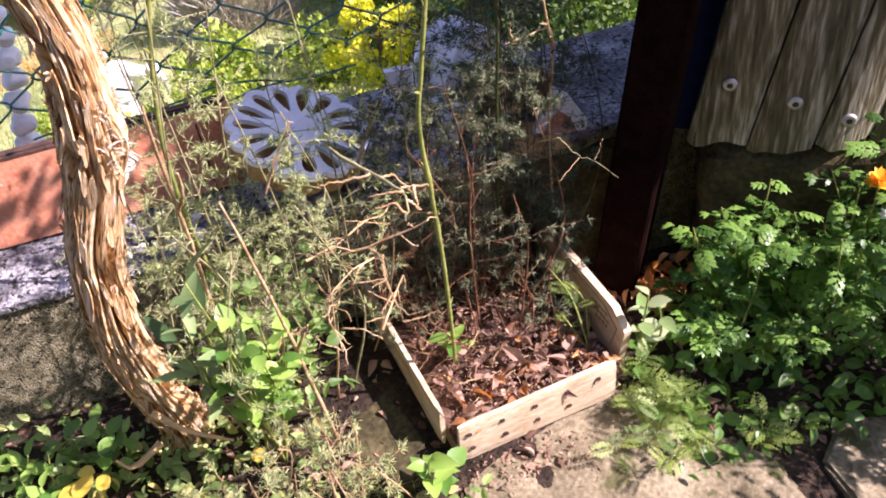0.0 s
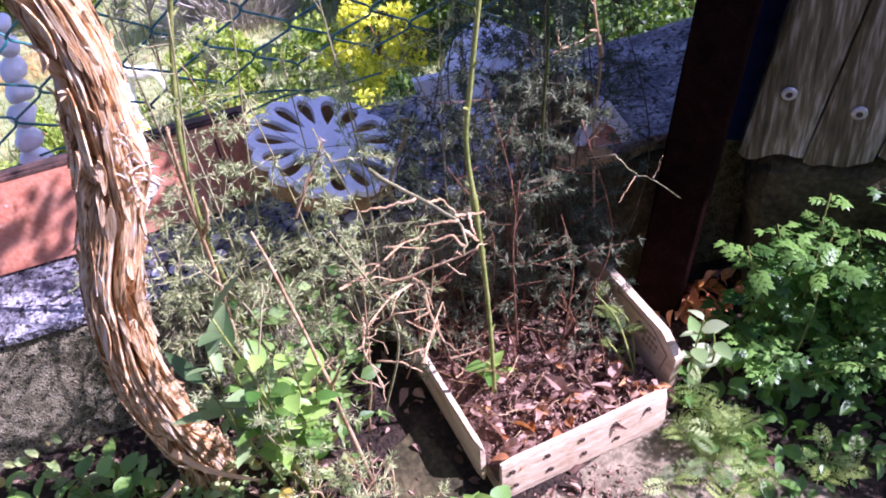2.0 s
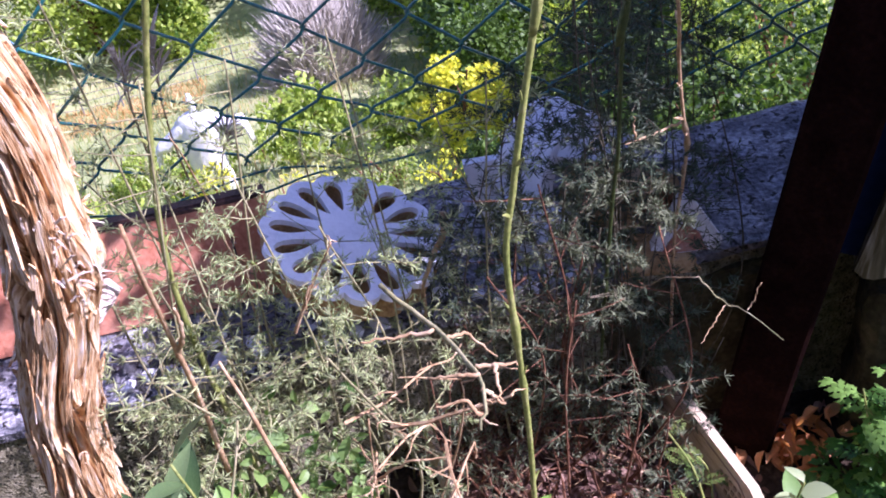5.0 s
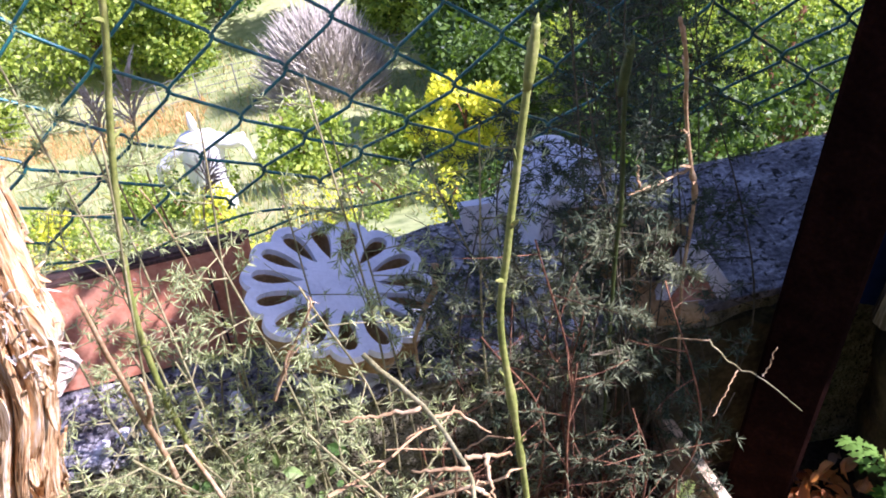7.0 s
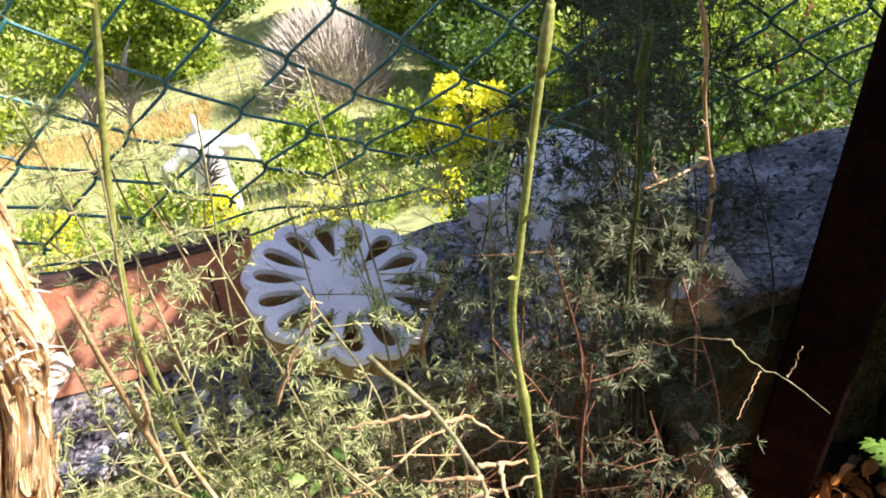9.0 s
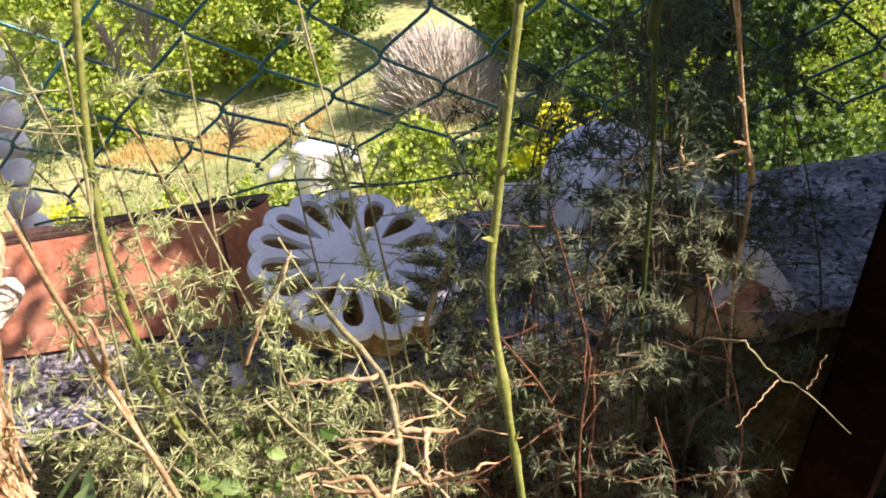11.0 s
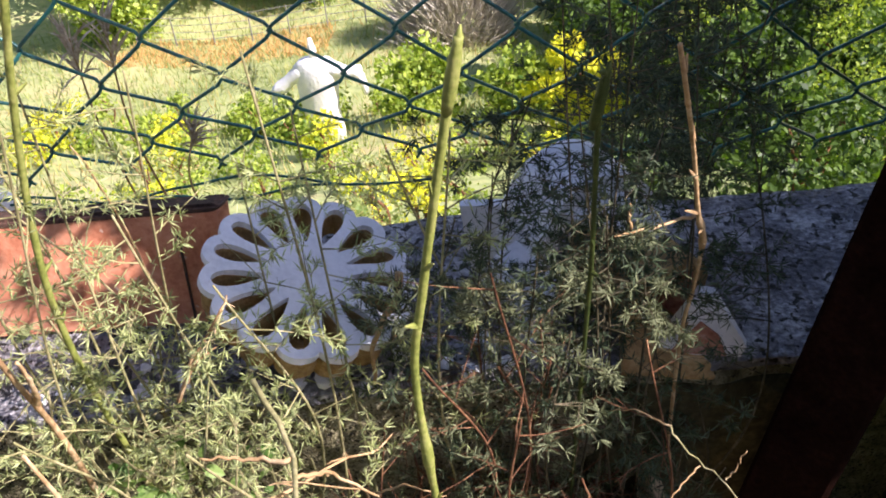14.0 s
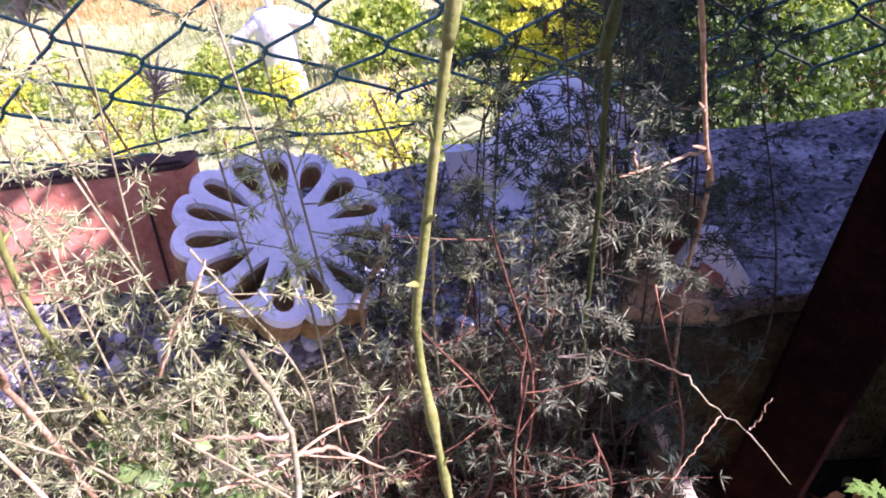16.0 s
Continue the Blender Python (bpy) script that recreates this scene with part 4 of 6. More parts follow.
def spine_twig(geo, p0, d, length, radius, r, clusters, thorn=True, bend=0.5, step=0.009):
    """A zigzag twig; gathers places for needle stars along it."""
    n = max(4, int(length / step))
    pts, p, d = [np.array(p0)], np.array(p0, float), np.array(d, float)
    d /= np.linalg.norm(d)
    for i in range(n):
        d = d + r.normal(size=3) * 0.16 * bend + np.array([0, 0, -0.015])
        d /= np.linalg.norm(d)
        p = p + d * length / n
        pts.append(p.copy())
    tube(geo, pts, np.linspace(radius, radius * 0.45, len(pts)), 4)
    for i in range(1, len(pts)):
        clusters.append((pts[i] + r.normal(size=3) * 0.0015, d))
        if thorn and r.random() < 0.35:
            q = r.normal(size=3)
            q /= np.linalg.norm(q)
            tube(geo, [pts[i], pts[i] + q * r.uniform(0.003, 0.007)], [radius * 0.5, radius * 0.1], 3)
    return pts


def asparagus(base, top, seed, branches, reach, leaf, stem_mat=TWIG, r0=0.0016, low=0.2, bare=0.15, label="", side=None, needle=0.0078, count=10, sway=0.02, xmax=9.0, twiggy=0.55):
    r = np.random.default_rng(seed)
    f = thing("asparagus_bush", base, label or "thorny wild asparagus bush with grey-green needle tufts", "bush", "asparagus bushes along the wall")
    b, t = np.array(base, float), np.array(top, float)
    mid = (b + t) / 2 + r.normal(size=3) * sway
    line = smooth_line([b, mid, t], 24)
    g = Geo()
    tube(g, line, np.linspace(r0, r0 * 0.5, 24), 6)
    part("stem", g, stem_mat, f, smooth=True)
    g, cl = Geo(), []
    for k in range(branches):
        s = low + (1 - low) * (k + r.random()) / branches
        p = line[min(23, int(s * 23))]
        az = r.uniform(0, 2 * math.pi)
        d = np.array([math.cos(az), math.sin(az) * 0.8, r.uniform(-0.15, 0.55)])
        if side is not None:
            d = d + np.array(side)
        ln = reach * r.uniform(0.5, 1.1) * (1.15 - 0.5 * s)
        if p[0] + d[0] * ln > xmax:
            d[0] = -abs(d[0])
        own = []
        pts = spine_twig(g, p, d, ln, r0 * 0.42, r, own, step=0.0105)
        for q in range(2, len(pts) - 1):
            if r.random() < twiggy:
                dd = r.normal(size=3) * 0.8 + (pts[q + 1] - pts[q]) / np.linalg.norm(pts[q + 1] - pts[q]) * 0.9
                spine_twig(g, pts[q], dd, ln * r.uniform(0.18, 0.45), r0 * 0.26, r, own, step=0.0100)
        if r.random() > bare:
            cl += own
    part("twig_growth", g, stem_mat, f, "dry zigzag twigs", kind="stuff")
    if cl:
        c = np.array([x[0] for x in cl])
        a = np.array([x[1] for x in cl])
        g = Geo()
        needles(g, c, a, count, needle, r)
        part("needles", g, leaf, f, "tufts of short needles", kind="stuff")
    return f


# light bushes on the sunny side; gate-shade ones carry the shade in their colour
LIGHT = [((-0.15, 0.20, 0.0), (-0.15, 0.14, 0.27)), ((-0.09, 0.19, 0.0), (-0.08, 0.12, 0.225)), ((-0.20, 0.20, 0.0), (-0.205, 0.19, 0.24)), ((-0.17, 0.225, 0.0), (-0.175, 0.225, 0.25)), ((-0.16, 0.18, 0.0), (-0.165, 0.16, 0.22)),
         ((-0.18, 0.22, 0.0), (-0.19, 0.20, 0.29)), ((-0.13, 0.13, 0.0), (-0.14, 0.07, 0.29)), ((-0.19, 0.16, 0.0), (-0.185, 0.12, 0.28)),
         ((-0.15, 0.222, 0.0), (-0.15, 0.235, 0.235)), ((-0.10, 0.226, 0.0), (-0.10, 0.235, 0.215)), ((-0.08, 0.15, 0.0), (-0.085, 0.09, 0.30)), ((-0.21, 0.225, 0.0), (-0.215, 0.225, 0.23))]
for i, (b, t) in enumerate(LIGHT):
    asparagus(b, t, 20 + i, 8, 0.088, NEEDLE, low=0.42, stem_mat=TWIGOLIVE, bare=0.14, r0=0.0014, needle=0.0072, count=9)
# tall airy sprays against the fence
TALL = [((-0.19, 0.215, 0.0), (-0.185, 0.20, 0.50)), ((-0.15, 0.215, 0.0), (-0.145, 0.17, 0.45)), ((-0.21, 0.22, 0.0), (-0.205, 0.21, 0.54)), ((-0.09, 0.205, 0.0), (-0.075, 0.16, 0.34)), ((-0.12, 0.21, 0.0), (-0.115, 0.17, 0.38)), ((-0.175, 0.225, 0.0), (-0.17, 0.235, 0.42)), ((-0.075, 0.228, 0.0), (-0.080, 0.262, 0.34)), ((-0.035, 0.228, 0.0), (-0.040, 0.252, 0.38)), ((0.0, 0.228, 0.0), (0.010, 0.235, 0.36)), ((0.03, 0.225, 0.0), (0.045, 0.218, 0.38)), ((-0.115, 0.222, 0.0), (-0.105, 0.215, 0.43)), ((-0.20, 0.228, 0.0), (-0.215, 0.235, 0.36)), ((-0.06, 0.224, 0.0), (-0.045, 0.205, 0.44))]
for i, (b, t) in enumerate(TALL):
    asparagus(b, t, 150 + i, 12, 0.066, NEEDLE, low=0.45, bare=0.14, r0=0.0012, stem_mat=TWIGOLIVE, label="tall airy wild asparagus spray in front of the fence", needle=0.0074, count=6)
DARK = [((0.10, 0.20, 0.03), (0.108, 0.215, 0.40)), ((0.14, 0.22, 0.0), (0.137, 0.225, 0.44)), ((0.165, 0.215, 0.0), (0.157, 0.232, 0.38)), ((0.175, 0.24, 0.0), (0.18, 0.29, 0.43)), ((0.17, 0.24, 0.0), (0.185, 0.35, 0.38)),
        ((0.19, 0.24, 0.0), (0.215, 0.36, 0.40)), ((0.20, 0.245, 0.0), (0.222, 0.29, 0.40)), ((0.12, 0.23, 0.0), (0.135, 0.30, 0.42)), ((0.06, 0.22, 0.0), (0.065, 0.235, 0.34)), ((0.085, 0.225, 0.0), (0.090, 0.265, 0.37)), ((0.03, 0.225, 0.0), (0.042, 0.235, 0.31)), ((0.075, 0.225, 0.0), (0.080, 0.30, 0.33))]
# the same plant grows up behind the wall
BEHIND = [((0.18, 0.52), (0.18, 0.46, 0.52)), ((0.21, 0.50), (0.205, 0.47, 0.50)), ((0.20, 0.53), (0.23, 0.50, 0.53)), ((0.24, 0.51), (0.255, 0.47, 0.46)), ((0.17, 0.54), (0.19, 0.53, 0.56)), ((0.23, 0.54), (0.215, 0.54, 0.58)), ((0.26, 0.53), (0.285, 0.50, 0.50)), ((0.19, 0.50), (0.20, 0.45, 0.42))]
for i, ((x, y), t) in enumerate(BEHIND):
    asparagus((x, y, ground_z(x, y)), t, 400 + i, 17, 0.078, NEEDLESHADE, needle=0.0090, count=8, low=0.55, stem_mat=TWIGSHADE, r0=0.0011, sway=0.02, label="tall wild asparagus behind the wall with shade-darkened needles")
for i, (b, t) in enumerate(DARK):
    asparagus(b, t, 50 + i, 20, 0.080, NEEDLESHADE, needle=0.0076, count=8, low=0.42, stem_mat=TWIGSHADE, r0=0.0009, sway=0.028, xmax=0.24, label="wild asparagus bush with needle tufts darkened for the gate shade")
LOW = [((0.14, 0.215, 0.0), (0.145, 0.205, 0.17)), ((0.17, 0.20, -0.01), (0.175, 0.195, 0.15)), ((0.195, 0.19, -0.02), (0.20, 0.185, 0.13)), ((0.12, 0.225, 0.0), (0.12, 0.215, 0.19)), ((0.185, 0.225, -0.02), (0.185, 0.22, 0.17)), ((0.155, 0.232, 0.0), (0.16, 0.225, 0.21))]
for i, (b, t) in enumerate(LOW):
    asparagus(b, t, 90 + i, 10, 0.05, NEEDLESHADE, needle=0.0078, count=6, low=0.12, stem_mat=TWIGSHADE, r0=0.0009, xmax=0.205, label="low wild asparagus at the wall foot with shade-darkened needles")
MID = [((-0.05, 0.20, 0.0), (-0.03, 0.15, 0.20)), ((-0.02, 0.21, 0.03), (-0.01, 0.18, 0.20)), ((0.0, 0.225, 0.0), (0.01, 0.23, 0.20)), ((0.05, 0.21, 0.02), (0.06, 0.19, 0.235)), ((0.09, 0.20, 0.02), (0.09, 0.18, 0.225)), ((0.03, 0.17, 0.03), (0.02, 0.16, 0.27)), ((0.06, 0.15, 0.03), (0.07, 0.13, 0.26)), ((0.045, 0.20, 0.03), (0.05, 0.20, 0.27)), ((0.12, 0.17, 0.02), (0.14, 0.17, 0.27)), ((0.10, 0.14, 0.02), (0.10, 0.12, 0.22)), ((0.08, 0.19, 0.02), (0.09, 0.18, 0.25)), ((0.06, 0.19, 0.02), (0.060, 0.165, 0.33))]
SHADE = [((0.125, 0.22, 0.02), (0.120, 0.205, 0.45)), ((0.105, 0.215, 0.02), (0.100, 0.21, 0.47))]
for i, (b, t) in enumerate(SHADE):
    asparagus(b, t, 280 + i, 13, 0.062, NEEDLESHADE, low=0.45, stem_mat=TWIGSHADE, bare=0.05, needle=0.0080, count=8, r0=0.0009, xmax=0.165, label="tall wild asparagus rising behind the crate with shade-darkened needles")
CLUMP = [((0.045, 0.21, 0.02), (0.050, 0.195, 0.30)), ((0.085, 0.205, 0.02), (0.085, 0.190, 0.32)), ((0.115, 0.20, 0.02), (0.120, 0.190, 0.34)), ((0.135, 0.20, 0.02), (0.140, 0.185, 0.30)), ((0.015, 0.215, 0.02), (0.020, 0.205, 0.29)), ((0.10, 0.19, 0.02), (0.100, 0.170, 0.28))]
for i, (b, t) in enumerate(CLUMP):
    asparagus(b, t, 320 + i, 10, 0.060, NEEDLEHALFSHADE, low=0.66, stem_mat=TWIGSHADE, bare=0.05, needle=0.0075, count=10, r0=0.0010, xmax=0.175, label="dense wild asparagus clump behind the crate, half-shade olive needles")
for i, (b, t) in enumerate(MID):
    asparagus(b, t, 180 + i, 8, 0.070, NEEDLEHALFSHADE, low=0.25, stem_mat=TWIGDARK, bare=0.50, needle=0.0078, count=6, r0=0.0011, xmax=0.18, label="thin wild asparagus growing out of the crate")


def shoot(name, line, r0, r1, label, material=GREENSTEM, knobs=(), tip=False):
    f = thing(name, line[0], label, "plant stem", "tall shoots")
    pts = smooth_line(line, 60)
    rad = np.linspace(r0, r1, 60)
    for k in knobs:
        rad = rad + 0.0011 * np.exp(-((pts[:, 2] - k) / 0.006) ** 2)
    g = Geo()
    tube(g, pts, rad, 9, 0.05)
    part("stem", g, material, f, smooth=True)
    if tip:
        g = Geo()
        up = (pts[-1] - pts[-4]) / np.linalg.norm(pts[-1] - pts[-4])
        tube(g, [pts[-1] + up * h for h in (-0.030, -0.024, -0.016, -0.008, 0.0, 0.004)], [0.0019, 0.0025, 0.0027, 0.0024, 0.0014, 0.0003], 9, 0.08)
        part("spear_tip", g, material, f, smooth=True)
    r = np.random.default_rng(len(line) * 7 + int(r0 * 1e5))
    for i in range(4, 58, 5):
        d = r.normal(size=3)
        d[2] = abs(d[2]) + 0.6
        d /= np.linalg.norm(d)
        g = Geo()
        tube(g, [pts[i] + d * rad[i] * 0.4, pts[i] + d * (rad[i] + 0.003), pts[i] + d * (rad[i] + 0.007)], [0.0016, 0.0011, 0.0003], 5)
        part("bud_scale", g, material, f)
    return f


shoot("asparagus_shoot", [(0.021, 0.105, 0.04), (0.023, 0.10, 0.113), (0.025, 0.10, 0.19), (0.024, 0.098, 0.275), (0.024, 0.10, 0.335), (0.032, 0.10, 0.38), (0.042, 0.10, 0.43), (0.050, 0.10, 0.468), (0.0558, 0.10, 0.4935)], 0.0020, 0.0018, "tall yellow-green asparagus shoot with pointed tip rising from the crate", knobs=(0.272, 0.285, 0.225), tip=True)
shoot("asparagus_shoot", [(-0.175, 0.21, 0.0), (-0.180, 0.195, 0.20), (-0.176, 0.188, 0.30), (-0.164, 0.187, 0.37), (-0.145, 0.187, 0.44), (-0.126, 0.186, 0.50), (-0.11, 0.18, 0.57)], 0.0021, 0.0018, "slender yellow-green asparagus shoot behind the vine", knobs=())
shoot("asparagus_shoot", [(0.10, 0.21, 0.0), (0.108, 0.175, 0.273), (0.108, 0.155, 0.35), (0.108, 0.146, 0.42), (0.110, 0.143, 0.445), (0.111, 0.142, 0.452)], 0.0014, 0.0011, "asparagus shoot with the bush's shade in its green", SHADESTEM, knobs=(), tip=True)
shoot("bare_twig", [(0.172, 0.222, 0.10), (0.171, 0.217, 0.218), (0.175, 0.216, 0.26), (0.176, 0.212, 0.300), (0.170, 0.205, 0.325), (0.162, 0.196, 0.37), (0.148, 0.165, 0.423), (0.142, 0.16, 0.45)], 0.0013, 0.0011, "bare brown twig standing in front of the wall", TWIG, knobs=(0.30, 0.315))


def forked_twig(paths, radius, label):
    f = thing("forked_twig", paths[0][0], label, "twig", "dry twigs")
    for n, line in enumerate(paths):
        g = Geo()
        line = np.array(line, float)
        at = np.linspace(0, len(line) - 1, 14)
        pts = np.stack([np.interp(at, np.arange(len(line)), line[:, k]) for k in range(3)], 1)
        tube(g, pts + rng.normal(size=pts.shape) * 0.0004, np.linspace(radius, radius * 0.4, 14) * (1 if n == 0 else 0.8), 6, 0.15)
        part("branch", g, TWIGOLIVE if n == 0 and len(paths) > 3 else TWIG, f, smooth=True)
    return f


forked_twig([[(0.138, 0.102, 0.283), (0.140, 0.096, 0.282), (0.152, 0.093, 0.264), (0.161, 0.081, 0.267), (0.170, 0.055, 0.263)], [(0.152, 0.093, 0.264), (0.136, 0.073, 0.273), (0.119, 0.053, 0.281)], [(0.161, 0.081, 0.267), (0.165, 0.083, 0.276), (0.169, 0.084, 0.284)], [(0.138, 0.102, 0.283), (0.128, 0.13, 0.262), (0.120, 0.165, 0.22)]], 0.00055, "pale forked twig sticking out above the crate")
forked_twig([[(-0.048, 0.100, 0.336), (-0.035, 0.080, 0.332), (-0.025, 0.060, 0.335), (-0.019, 0.035, 0.345), (-0.014, 0.002, 0.361), (-0.013, -0.018, 0.367), (-0.016, -0.034, 0.369), (-0.019, -0.040, 0.369)],
    [(-0.013, 0.001, 0.361), (-0.002, 0.000, 0.360), (0.006, -0.000, 0.358)],
    [(-0.013, -0.018, 0.367), (-0.009, -0.018, 0.361), (-0.005, -0.018, 0.354)],
    [(-0.004, 0.000, 0.361), (-0.005, -0.008, 0.358), (-0.005, -0.016, 0.353)],
    [(-0.025, 0.055, 0.336), (-0.045, 0.060, 0.333), (-0.064, 0.060, 0.336)],
    [(-0.013, -0.008, 0.365), (-0.023, -0.005, 0.365), (-0.035, 0.000, 0.362)],
    [(-0.023, 0.045, 0.339), (-0.010, 0.050, 0.335), (0.005, 0.060, 0.302)],
    [(-0.017, -0.034, 0.367), (-0.022, -0.030, 0.376), (-0.036, -0.030, 0.376)]], 0.0015, "tan forked thorn branch reaching over the bushes")
forked_twig([[(0.172, 0.212, 0.319), (0.143, 0.200, 0.321), (0.124, 0.19, 0.327)], [(0.134, 0.196, 0.325), (0.132, 0.196, 0.334), (0.133, 0.196, 0.342)]], 0.0011, "pale side twig with short spurs")
forked_twig([[(-0.10, 0.12, 0.02), (-0.085, 0.10, 0.12), (-0.078, 0.08, 0.20), (-0.072, 0.075, 0.26)], [(-0.080, 0.085, 0.19), (-0.055, 0.075, 0.215), (-0.03, 0.07, 0.215)], [(-0.078, 0.082, 0.16), (-0.06, 0.07, 0.165), (-0.045, 0.065, 0.15)]], 0.0013, "pale thorny dry twig in front of the wall")
forked_twig([[(-0.190, 0.17, 0.03), (-0.183, 0.155, 0.16), (-0.177, 0.143, 0.257), (-0.172, 0.125, 0.33), (-0.165, 0.105, 0.409)], [(-0.176, 0.138, 0.285), (-0.165, 0.128, 0.31), (-0.162, 0.122, 0.335)]], 0.0026, "reddish dry cane beside the vine")
forked_twig([[(-0.05, 0.16, 0.03), (-0.02, 0.13, 0.15), (-0.01, 0.11, 0.235), (-0.05, 0.10, 0.262)], [(-0.012, 0.112, 0.23), (0.01, 0.105, 0.245), (0.03, 0.10, 0.24)]], 0.0009, "pale dry twig bending over the bushes")
forked_twig([[(-0.15, 0.27, 0.165), (-0.145, 0.25, 0.25), (-0.148, 0.24, 0.33), (-0.155, 0.235, 0.38)]], 0.0011, "thin straw-coloured grass stalk")
forked_twig([[(-0.110, 0.07, 0.02), (-0.116, 0.062, 0.14), (-0.121, 0.060, 0.216), (-0.128, 0.060, 0.30), (-0.134, 0.060, 0.345)], [(-0.118, 0.061, 0.17), (-0.108, 0.05, 0.20), (-0.102, 0.045, 0.215)]], 0.0022, "long straight dry cane in front of the wall")
forked_twig([[(0.006, 0.236, 0.272), (0.003, 0.231, 0.256), (-0.008, 0.229, 0.240), (-0.018, 0.231, 0.215), (-0.022, 0.235, 0.172)]], 0.0030, "curled brown dry stalk leaning against the rosette")


def grass_plume(base, bend, tip, size, seed):
    """A dry grass stalk with a nodding pale seed head."""
    r = np.random.default_rng(seed)
    f = thing("grass_stalk", base, "dry straw-coloured grass stalk with a feathery seed head", "grass", "dry grass stalks at the fence")
    line = smooth_line([base, bend, tip], 18)
    g = Geo()
    tube(g, line, np.linspace(0.0011, 0.0006, 18), 5)
    part("stem", g, TWIG, f, smooth=True)
    g = Geo()
    for k in range(34):
        p = line[-1] + (line[-2] - line[-1]) * r.uniform(0, 3.5)
        d = (line[-1] - line[-3]) / np.linalg.norm(line[-1] - line[-3]) + r.normal(size=3) * 0.30 + (0, 0, -0.15)
        d /= np.linalg.norm(d)
        tube(g, [p, p + d * size * 0.5, p + d * size + (0, 0, -0.004)], [0.0004, 0.0009, 0.0002], 3)
    part("seed_head", g, PALEFIBRE, f, "pale feathery seed head", kind="stuff")
    return f


grass_plume((-0.190, 0.426, 0.166), (-0.186, 0.385, 0.29), (-0.172, 0.366, 0.385), 0.032, 1)
grass_plume((-0.215, 0.426, 0.166), (-0.210, 0.390, 0.29), (-0.198, 0.368, 0.375), 0.028, 2)
grass_plume((-0.165, 0.426, 0.166), (-0.160, 0.392, 0.24), (-0.142, 0.380, 0.292), 0.026, 3)
r = np.random.default_rng(31)
for k in range(8):
    x, y = r.uniform(-0.14, -0.02), r.uniform(0.05, 0.16)
    z = r.uniform(0.15, 0.29)
    p = np.array([x, y, z])
    d = np.array([r.uniform(-1, 1), r.uniform(-1, 0.2), r.uniform(-0.2, 0.5)])
    f = thing("thorn_twig", p, "short thorny dry twig caught in the bushes", "twig", "dry thorn twigs")
    g, cl = Geo(), []
    pts = spine_twig(g, p, d, r.uniform(0.05, 0.10), r.uniform(0.0010, 0.0015), r, cl, bend=0.8, step=0.013)
    part("branch", g, TWIG, f)
    for q in range(1, len(pts)):
        g = Geo()
        spine_twig(g, pts[q], r.normal(size=3) + d * 0.3, r.uniform(0.012, 0.034), 0.0008, r, cl, bend=1.6, step=0.011)
        part("spur", g, TWIG, f)
for k, (lx, ly) in enumerate(((0.15, 0.07), (0.165, 0.12), (0.13, 0.11), (0.17, 0.17), (0.14, 0.16), (0.10, 0.15), (0.06, 0.17), (0.03, 0.14), (0.08, 0.20), (0.12, 0.20), (0.155, 0.21), (0.11, 0.12), (0.05, 0.21))):
    b = CRM @ Vector((lx, ly, -0.035))
    t = CRM @ Vector((lx - 0.01, ly, 0.045))
    asparagus(tuple(b), tuple(t), 230 + k, 7, 0.045, NEEDLEHALFSHADE, low=0.2, r0=0.0010, bare=0.1, needle=0.0075, count=6, stem_mat=TWIGDARK, xmax=0.19, label="low wild asparagus sprig in the crate, half-shade olive needles")
# red-brown old stalks standing in the crate
for k in range(135):
    lx, ly = r.uniform(0.02, 0.18), 0.075 + 0.175 * r.random() ** 0.7
    b = np.array(CRM @ Vector((lx, ly, -0.04)))
    f = thing("old_stalk", b, "dry red-brown stalk standing in the crate", "stalk", "old stalks in the crate")
    g, cl = Geo(), []
    spine_twig(g, b, (r.uniform(-0.5, 0.5), r.uniform(-0.5, 0.3), 1.0), r.uniform(0.05, 0.13), r.uniform(0.0008, 0.0015), r, cl, bend=0.9, step=0.010)
    part("stem", g, TWIGDARK, f)


def leafy_plant(name, base, stems, leaf_shapes, material, label, group, seed, stem_r=0.0014):
    """Stems with separate leaves; stems: (tip, number of leaves, size, spread)."""
    r = np.random.default_rng(seed)
    f = thing(name, base, label, "plant", group)
    meshes = []
    for v, q in leaf_shapes:
        g = Geo()
        g.add(v, q)
        meshes.append(g.mesh("leaf", material, True))
    for tip, count, size, lift in stems:
        b, t = np.array(base, float), np.array(tip, float)
        line = smooth_line([b, b * 0.45 + t * 0.55 + r.normal(size=3) * 0.008, t], 16)
        g = Geo()
        tube(g, line, np.linspace(stem_r, stem_r * 0.6, 16), 5)
        part("stem", g, GREENSTEM, f, smooth=True)
        for k in range(count):
            s = 0.35 + 0.65 * (k + 0.5) / count
            p = line[min(15, int(s * 15.99))]
            az = k * 2.4 + r.uniform(-0.5, 0.5)
            d = np.array([math.cos(az), math.sin(az), lift + r.uniform(-0.3, 0.35)])
            m = frames_at(p, d, size * r.uniform(0.7, 1.15), r.uniform(-0.5, 0.5, 1))[0]
            ob = new("leaf", meshes[int(r.integers(len(meshes)))])
            hang(ob, f)
            ob.matrix_basis = Matrix(m.tolist())
    return f


OV = [ovate(1, 0.58, 0.14, 0.22), ovate(1, 0.66, 0.08, 0.10), ovate(1, 0.52, 0.2, 0.30)]
SAGE = [ovate(1, 0.30, 0.16, 0.10), ovate(1, 0.34, 0.12, 0.16)]
LB = [lobed(1, 3), lobed(1, 2), lobed(1, 4)]


